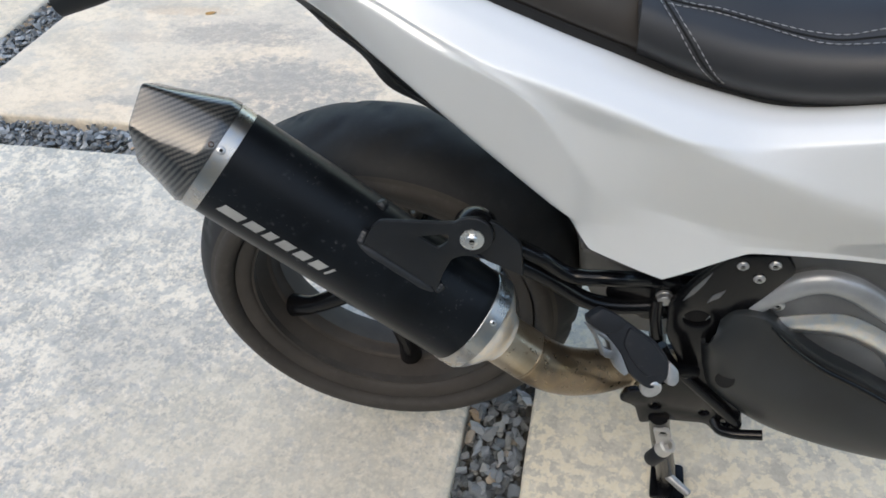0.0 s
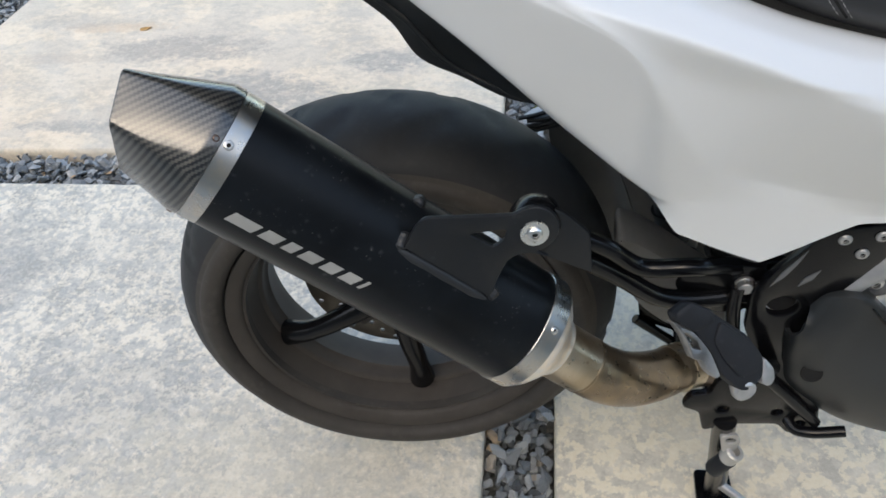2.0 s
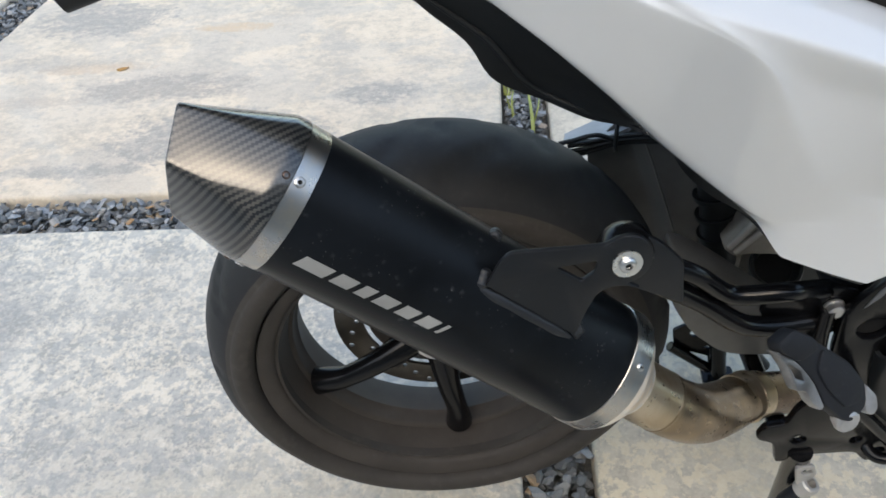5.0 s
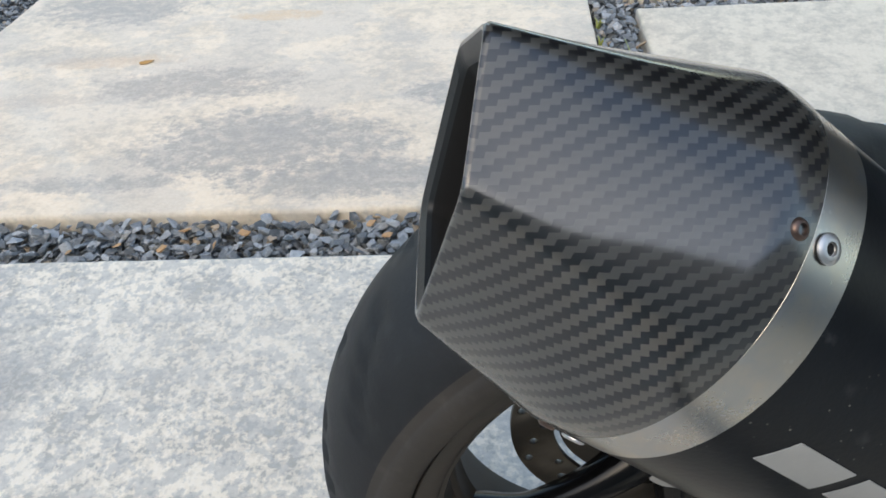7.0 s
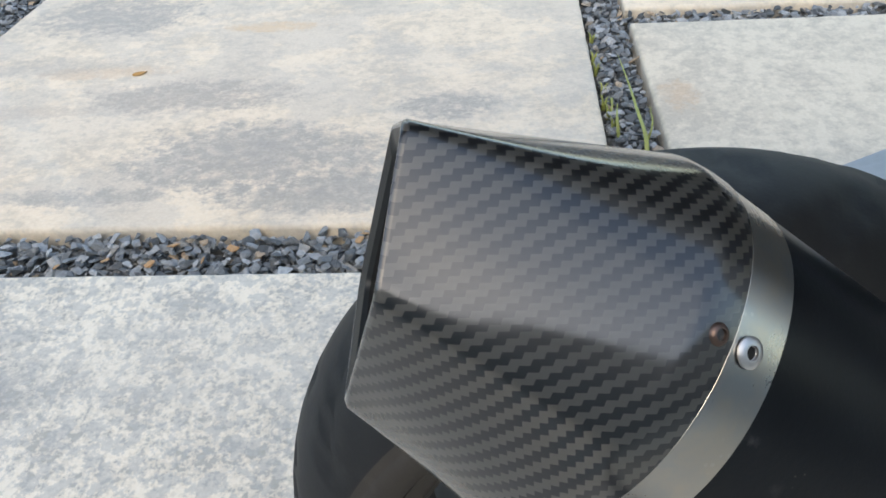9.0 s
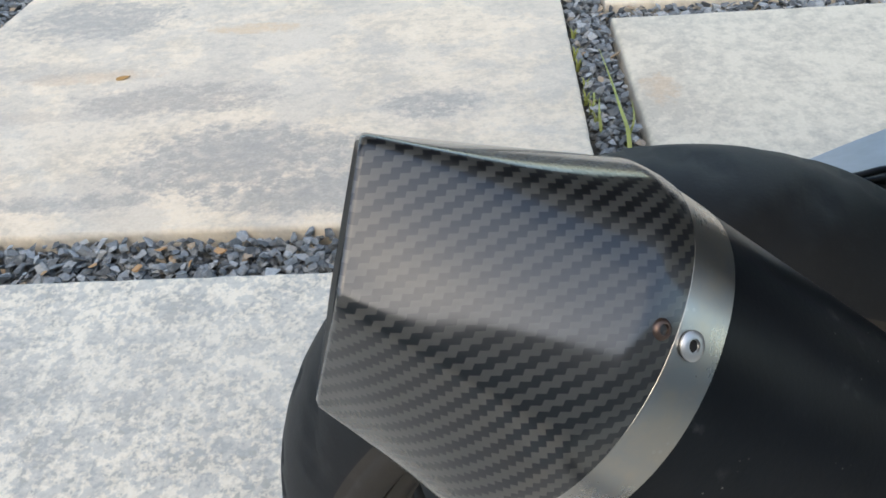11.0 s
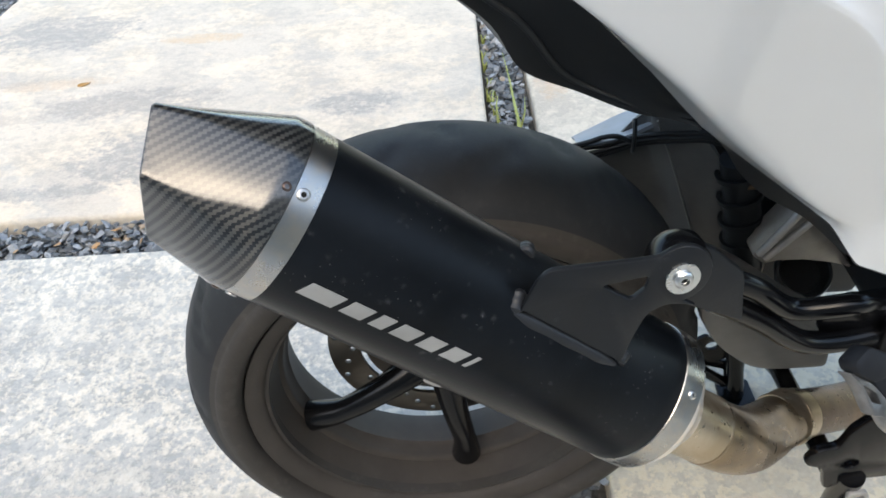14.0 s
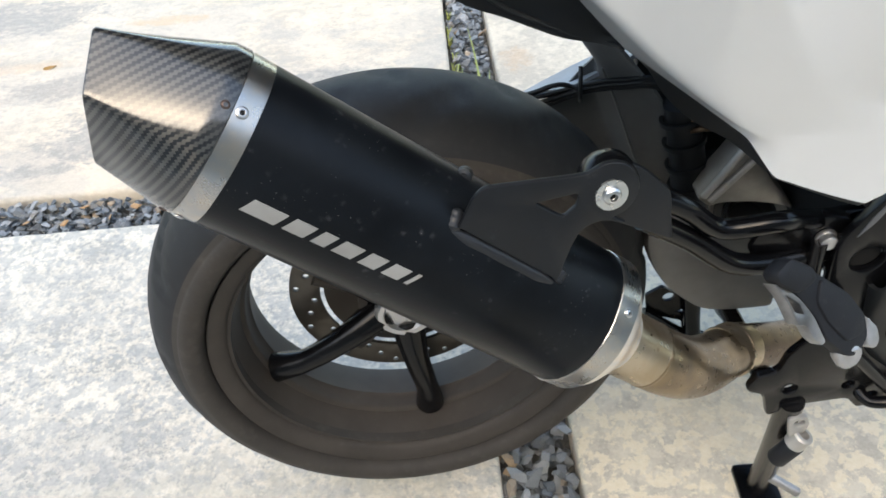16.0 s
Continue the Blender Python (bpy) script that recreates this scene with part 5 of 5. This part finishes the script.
holes = [ring_points((0.2975, 0.481), 0.0135, 24), ring_points((0.276, 0.306), 0.007, 16), ring_points((0.333, 0.306), 0.006, 16), ring_points((0.361, 0.286), 0.006, 16)]
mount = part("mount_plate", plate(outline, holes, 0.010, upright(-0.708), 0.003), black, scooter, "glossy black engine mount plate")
# Two grey patches paint in the highlights on the plate's chamfers.
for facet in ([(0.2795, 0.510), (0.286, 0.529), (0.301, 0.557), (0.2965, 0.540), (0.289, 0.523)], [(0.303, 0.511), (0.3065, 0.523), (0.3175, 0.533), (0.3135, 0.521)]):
    part("mount_facet", plate(facet, [], 0.004, upright(-0.7092), 0.0004), cover_grey, mount, "grey patch painted as a chamfer highlight")
part("hole_cup", turned([(0, 0.0132), (0.016, 0.0128), (0.016, 0)], (0.2975, -0.700, 0.481), (0, 1, 0), 24), void, mount)
for x, z in ((0.326, 0.571), (0.354, 0.576), (0.344, 0.555)):
    screw("mount_screw", (x, -0.7085, z), NEAR, 0.0056, mount, dull_zinc, "", 0.45, 0.5)
part("lug", plate(rounded([(0.238, 0.474), (0.242, 0.511), (0.256, 0.522), (0.281, 0.517), (0.289, 0.486), (0.271, 0.458)], 0.006), [], 0.012, upright(-0.6945), 0.003), black, mount)
part("hex_nut", turned([(0, 0), (0, 0.0088), (0.0022, 0.0088), (0.0024, 0.0072), (0.0085, 0.0070), (0.0092, 0.0062), (0.0092, 0)], (0.2620, -0.6955, 0.5000), NEAR, 24), dull_zinc, mount, "zinc flange bolt", 30)
part("rib", tube([(0.268, -0.708, 0.43), (0.285, -0.712, 0.40), (0.33, -0.714, 0.35), (0.372, -0.714, 0.30)], 0.006, 12, 24), black, mount)
part("rib", tube([(0.256, -0.70, 0.50), (0.257, -0.702, 0.47), (0.262, -0.702, 0.44)], 0.007, 12, 16), black, mount)
part("lever", tube([(0.345, -0.700, 0.295), (0.352, -0.716, 0.290), (0.366, -0.722, 0.293), (0.400, -0.723, 0.300)], 0.0062, 14, 26), black, mount, "black foot lever")

# folded passenger foot rest: p along it from its tip, q outwards across, r off its tread
PEG_P, PEG_Q, PEG_R = Vector((0.7585, -0.0979, -0.6443)), Vector((-0.5162, -0.6936, -0.5024)), Vector((0.3977, -0.7137, 0.5766))


def on_peg(top):
    return lambda p, q, w: Vector((0.187, -0.768, 0.5295)) + PEG_P * p + PEG_Q * q + PEG_R * (top - w)


peg = part("foot_rest", plate(rounded([(0.016, -0.004), (0.020, -0.0255), (0.070, -0.0285), (0.094, -0.0225), (0.107, -0.0100), (0.1040, 0.0080), (0.0960, 0.0150), (0.0690, 0.0135), (0.0480, 0.0030)], 0.005), [], 0.016, on_peg(0.002), 0.003), peg_rubber, scooter, "black rubber passenger foot rest, folded up")
part("rubber_pad", plate(rounded([(-0.006, -0.0055), (0.001, -0.0220), (0.0245, -0.0265), (0.0330, -0.0210), (0.0260, -0.0075), (0.0200, -0.0025), (0.001, -0.0005)], 0.004), [], 0.016, on_peg(0.0055), 0.003), peg_rubber, peg, "raised rubber tip pad")
part("rubber_pad", plate(rounded([(0.036, -0.0235), (0.068, -0.0255), (0.090, -0.0195), (0.098, -0.0080), (0.086, 0.0060), (0.060, 0.0020), (0.042, -0.0060)], 0.005), [], 0.006, on_peg(0.0045), 0.002), peg_rubber, peg, "raised rubber tread")
part("alloy_frame", plate(rounded([(0.000, 0.0000), (0.020, -0.0030), (0.034, -0.0020), (0.050, 0.0035), (0.0690, 0.0140), (0.0670, 0.0185), (0.0560, 0.0175), (0.0450, 0.0125), (0.0370, 0.0160), (0.0180, 0.0055)], 0.002), [rounded([(0.0150, 0.0022), (0.0300, 0.0015), (0.0380, 0.0062), (0.0300, 0.0085)], 0.0015)], 0.012, on_peg(0.0005), 0.0015), scuffed, peg, "scuffed alloy frame with a pocket")
part("alloy_end", plate(rounded([(0.0940, -0.0215), (0.1110, -0.0195), (0.1190, -0.0110), (0.1180, -0.0030), (0.1080, -0.0010), (0.1010, -0.0110)], 0.004), [], 0.012, on_peg(0.0030), 0.003), scuffed, peg, "scuffed alloy end")
part("alloy_tip", turned([(-0.010, 0), (-0.010, 0.0090), (-0.003, 0.0112), (0.001, 0.0105), (0.0030, 0.0080), (0.0030, 0)], on_peg(-0.003)(0.1010, 0.0120, 0), (0.25, -0.85, 0.25), 28), scuffed, peg, "scuffed round alloy tip")
part("peg_hinge", tube([on_peg(0)(0.105, -0.004, 0.010), (0.288, -0.735, 0.425), (0.306, -0.712, 0.395)], [0.009, 0.009, 0.009], 16, 14), black, peg)

# centre stand
stand = part("centre_stand", tube([(0.283, -0.706, 0.285), (0.296, -0.690, 0.20), (0.315, -0.666, 0.09), (0.326, -0.650, 0.012)], [0.013, 0.013, 0.014, 0.014], 20, 30), black, scooter, "black steel centre stand")
foot = [(-0.026, -0.03), (0.026, -0.03), (0.024, 0.03), (-0.024, 0.03)]
part("stand_foot", plate(rounded(foot, 0.006), [], 0.008, lambda u, v, w: Vector((0.328 + u, -0.646 + v, 0.001 + w))), black, stand)
part("stand_leg", tube([(0.270, -0.40, 0.285), (0.288, -0.405, 0.15), (0.312, -0.412, 0.012)], 0.012, 16, 20), black, stand)
part("stand_foot", plate(rounded(foot, 0.006), [], 0.008, lambda u, v, w: Vector((0.314 + u, -0.414 + v, 0.001 + w))), black, stand)
part("cross_bar", rod((0.292, -0.68, 0.235), (0.274, -0.42, 0.235), 0.011), black, stand)
part("stop_roller", turned([(0, 0), (0, 0.0095), (0.002, 0.0105), (0.034, 0.0105), (0.036, 0.0095), (0.037, 0)], (0.2845, -0.7165, 0.194), Vector((0.012, -0.004, 0.036)), 24), peg_rubber, stand, "black rubber stop")
part("stop_washer", turned([(0, 0), (0, 0.0108), (0.016, 0.0105), (0.018, 0.0085), (0.018, 0.0055), (0.008, 0.0055), (0.008, 0)], (0.2945, -0.7195, 0.228), Vector((0.012, -0.004, 0.036)), 28), casting, stand, "pale metal cap")
part("stop_bracket", plate(rounded([(0.278, 0.272), (0.296, 0.276), (0.302, 0.262), (0.299, 0.240), (0.286, 0.238)], 0.005), [ring_points((0.291, 0.264), 0.0055, 14)], 0.005, upright(-0.720)), casting, stand)
part("stand_spur", rod((0.320, -0.672, 0.075), (0.352, -0.690, 0.062), 0.006, 16), scuffed, stand, "scuffed spur")

# engine cover with silver trims
top_edge = [(0.332, 0.490), (0.344, 0.519), (0.375, 0.549), (0.390, 0.558), (0.407, 0.562), (0.434, 0.556), (0.463, 0.538), (0.52, 0.497), (0.60, 0.43), (0.64, 0.36)]
te = spline([(x, z, 0) for x, z in top_edge], 40)[:, :2]
body = [tuple(p) for p in te] + [(0.60, 0.33), (0.50, 0.33), (0.42, 0.36), (0.36, 0.42), (0.335, 0.47)]
cover = part("engine_cover", plate(body, [], 0.03, upright(-0.700), 0.006), cover_grey, scooter, "grey painted engine cover")
# raised rim along its top
# Same paint as the cover; the bevel's brightness is put into its colour.
rimrows = []
for i, (x, z) in enumerate(te):
    g = te[min(i + 1, 39)] - te[max(i - 1, 0)]
    g = g / np.linalg.norm(g)
    nx, nz = g[1], -g[0]
    w = 0.024
    rimrows.append([(x - nx * 0.001, -0.695, z - nz * 0.001), (x, -0.703, z), (x + nx * w * 0.4, -0.7095, z + nz * w * 0.4), (x + nx * w * 0.8, -0.7085, z + nz * w * 0.8), (x + nx * w, -0.7005, z + nz * w)])
part("cover_rim", shell(np.array([spline(r, 12) for r in rimrows]), 0.003), lit_edge_grey, cover, "cover rim, its lit bevel in a lighter grey")
screw("cover_screw", (0.371, -0.7005, 0.510), NEAR, 0.0072, cover, bright, "", 0.5, 0.5)
arc_o = spline([(0.372, 0.491, 0), (0.407, 0.503, 0), (0.437, 0.507, 0), (0.479, 0.487, 0), (0.53, 0.44, 0), (0.57, 0.37, 0)], 40)[:, :2]
arc_i = spline([(0.391, 0.472, 0), (0.414, 0.474, 0), (0.441, 0.472, 0), (0.466, 0.462, 0), (0.487, 0.445, 0), (0.53, 0.36, 0)], 40)[:, :2]
rib_P = np.array([[(o[0] * (1 - f) + i[0] * f, -0.702 - 0.006 * math.sin(math.pi * f), o[1] * (1 - f) + i[1] * f) for f in np.linspace(0, 1, 9)] for o, i in zip(arc_o, arc_i)])
part("silver_band", shell(rib_P, 0.003), silver, cover, "brushed silver band")
# charcoal lower cover, bulging outwards
upper = spline([(0.322, -0.704, 0.490), (0.333, -0.714, 0.505), (0.356, -0.717, 0.508), (0.378, -0.717, 0.491), (0.422, -0.717, 0.455), (0.465, -0.717, 0.430), (0.54, -0.718, 0.385), (0.68, -0.71, 0.32)], 60)
lower = spline([(0.306, -0.700, 0.450), (0.313, -0.692, 0.399), (0.323, -0.690, 0.354), (0.354, -0.688, 0.316), (0.397, -0.687, 0.281), (0.460, -0.687, 0.257), (0.555, -0.688, 0.245), (0.69, -0.69, 0.25)], 60)
midc = upper * 0.5 + lower * 0.5 + np.array([0, -0.024, 0])
up2 = upper * 0.94 + lower * 0.06 + np.array([0, -0.003, 0])
lo2 = upper * 0.12 + lower * 0.88 + np.array([0, -0.018, 0])
back = upper + np.array([0.004, 0.02, -0.004])
S = np.stack([back, upper, up2, midc, lo2, lower], 1)
S = np.array([spline(r, 22) for r in S])
low_cover = part("lower_cover", shell(S, 0.004), cover_dark, scooter, "charcoal lower engine cover", 45)
part("cover_ridge", tube([(0.368, -0.7205, 0.497), (0.386, -0.7245, 0.479), (0.425, -0.7245, 0.446), (0.468, -0.7245, 0.421), (0.54, -0.726, 0.377)], [0.001, 0.0035, 0.0035, 0.0035], 10, 40), black, low_cover, "glossy black ridge")
part("cover_plug", turned([(0.0, 0.0105), (0.0010, 0.0098), (0.0006, 0.0088), (-0.004, 0.0080), (-0.004, 0)], (0.3385, -0.7260, 0.4060), (-0.1, -0.9, 0.35), 24), void, low_cover, "recessed plug")
# dark frame panel between fairing and cover
part("frame_panel", plate(rounded([(0.360, 0.545), (0.372, 0.620), (0.66, 0.62), (0.66, 0.42), (0.46, 0.50)], 0.01), [], 0.012, upright(-0.690)), grey_plastic, scooter, "dark grey frame panel")
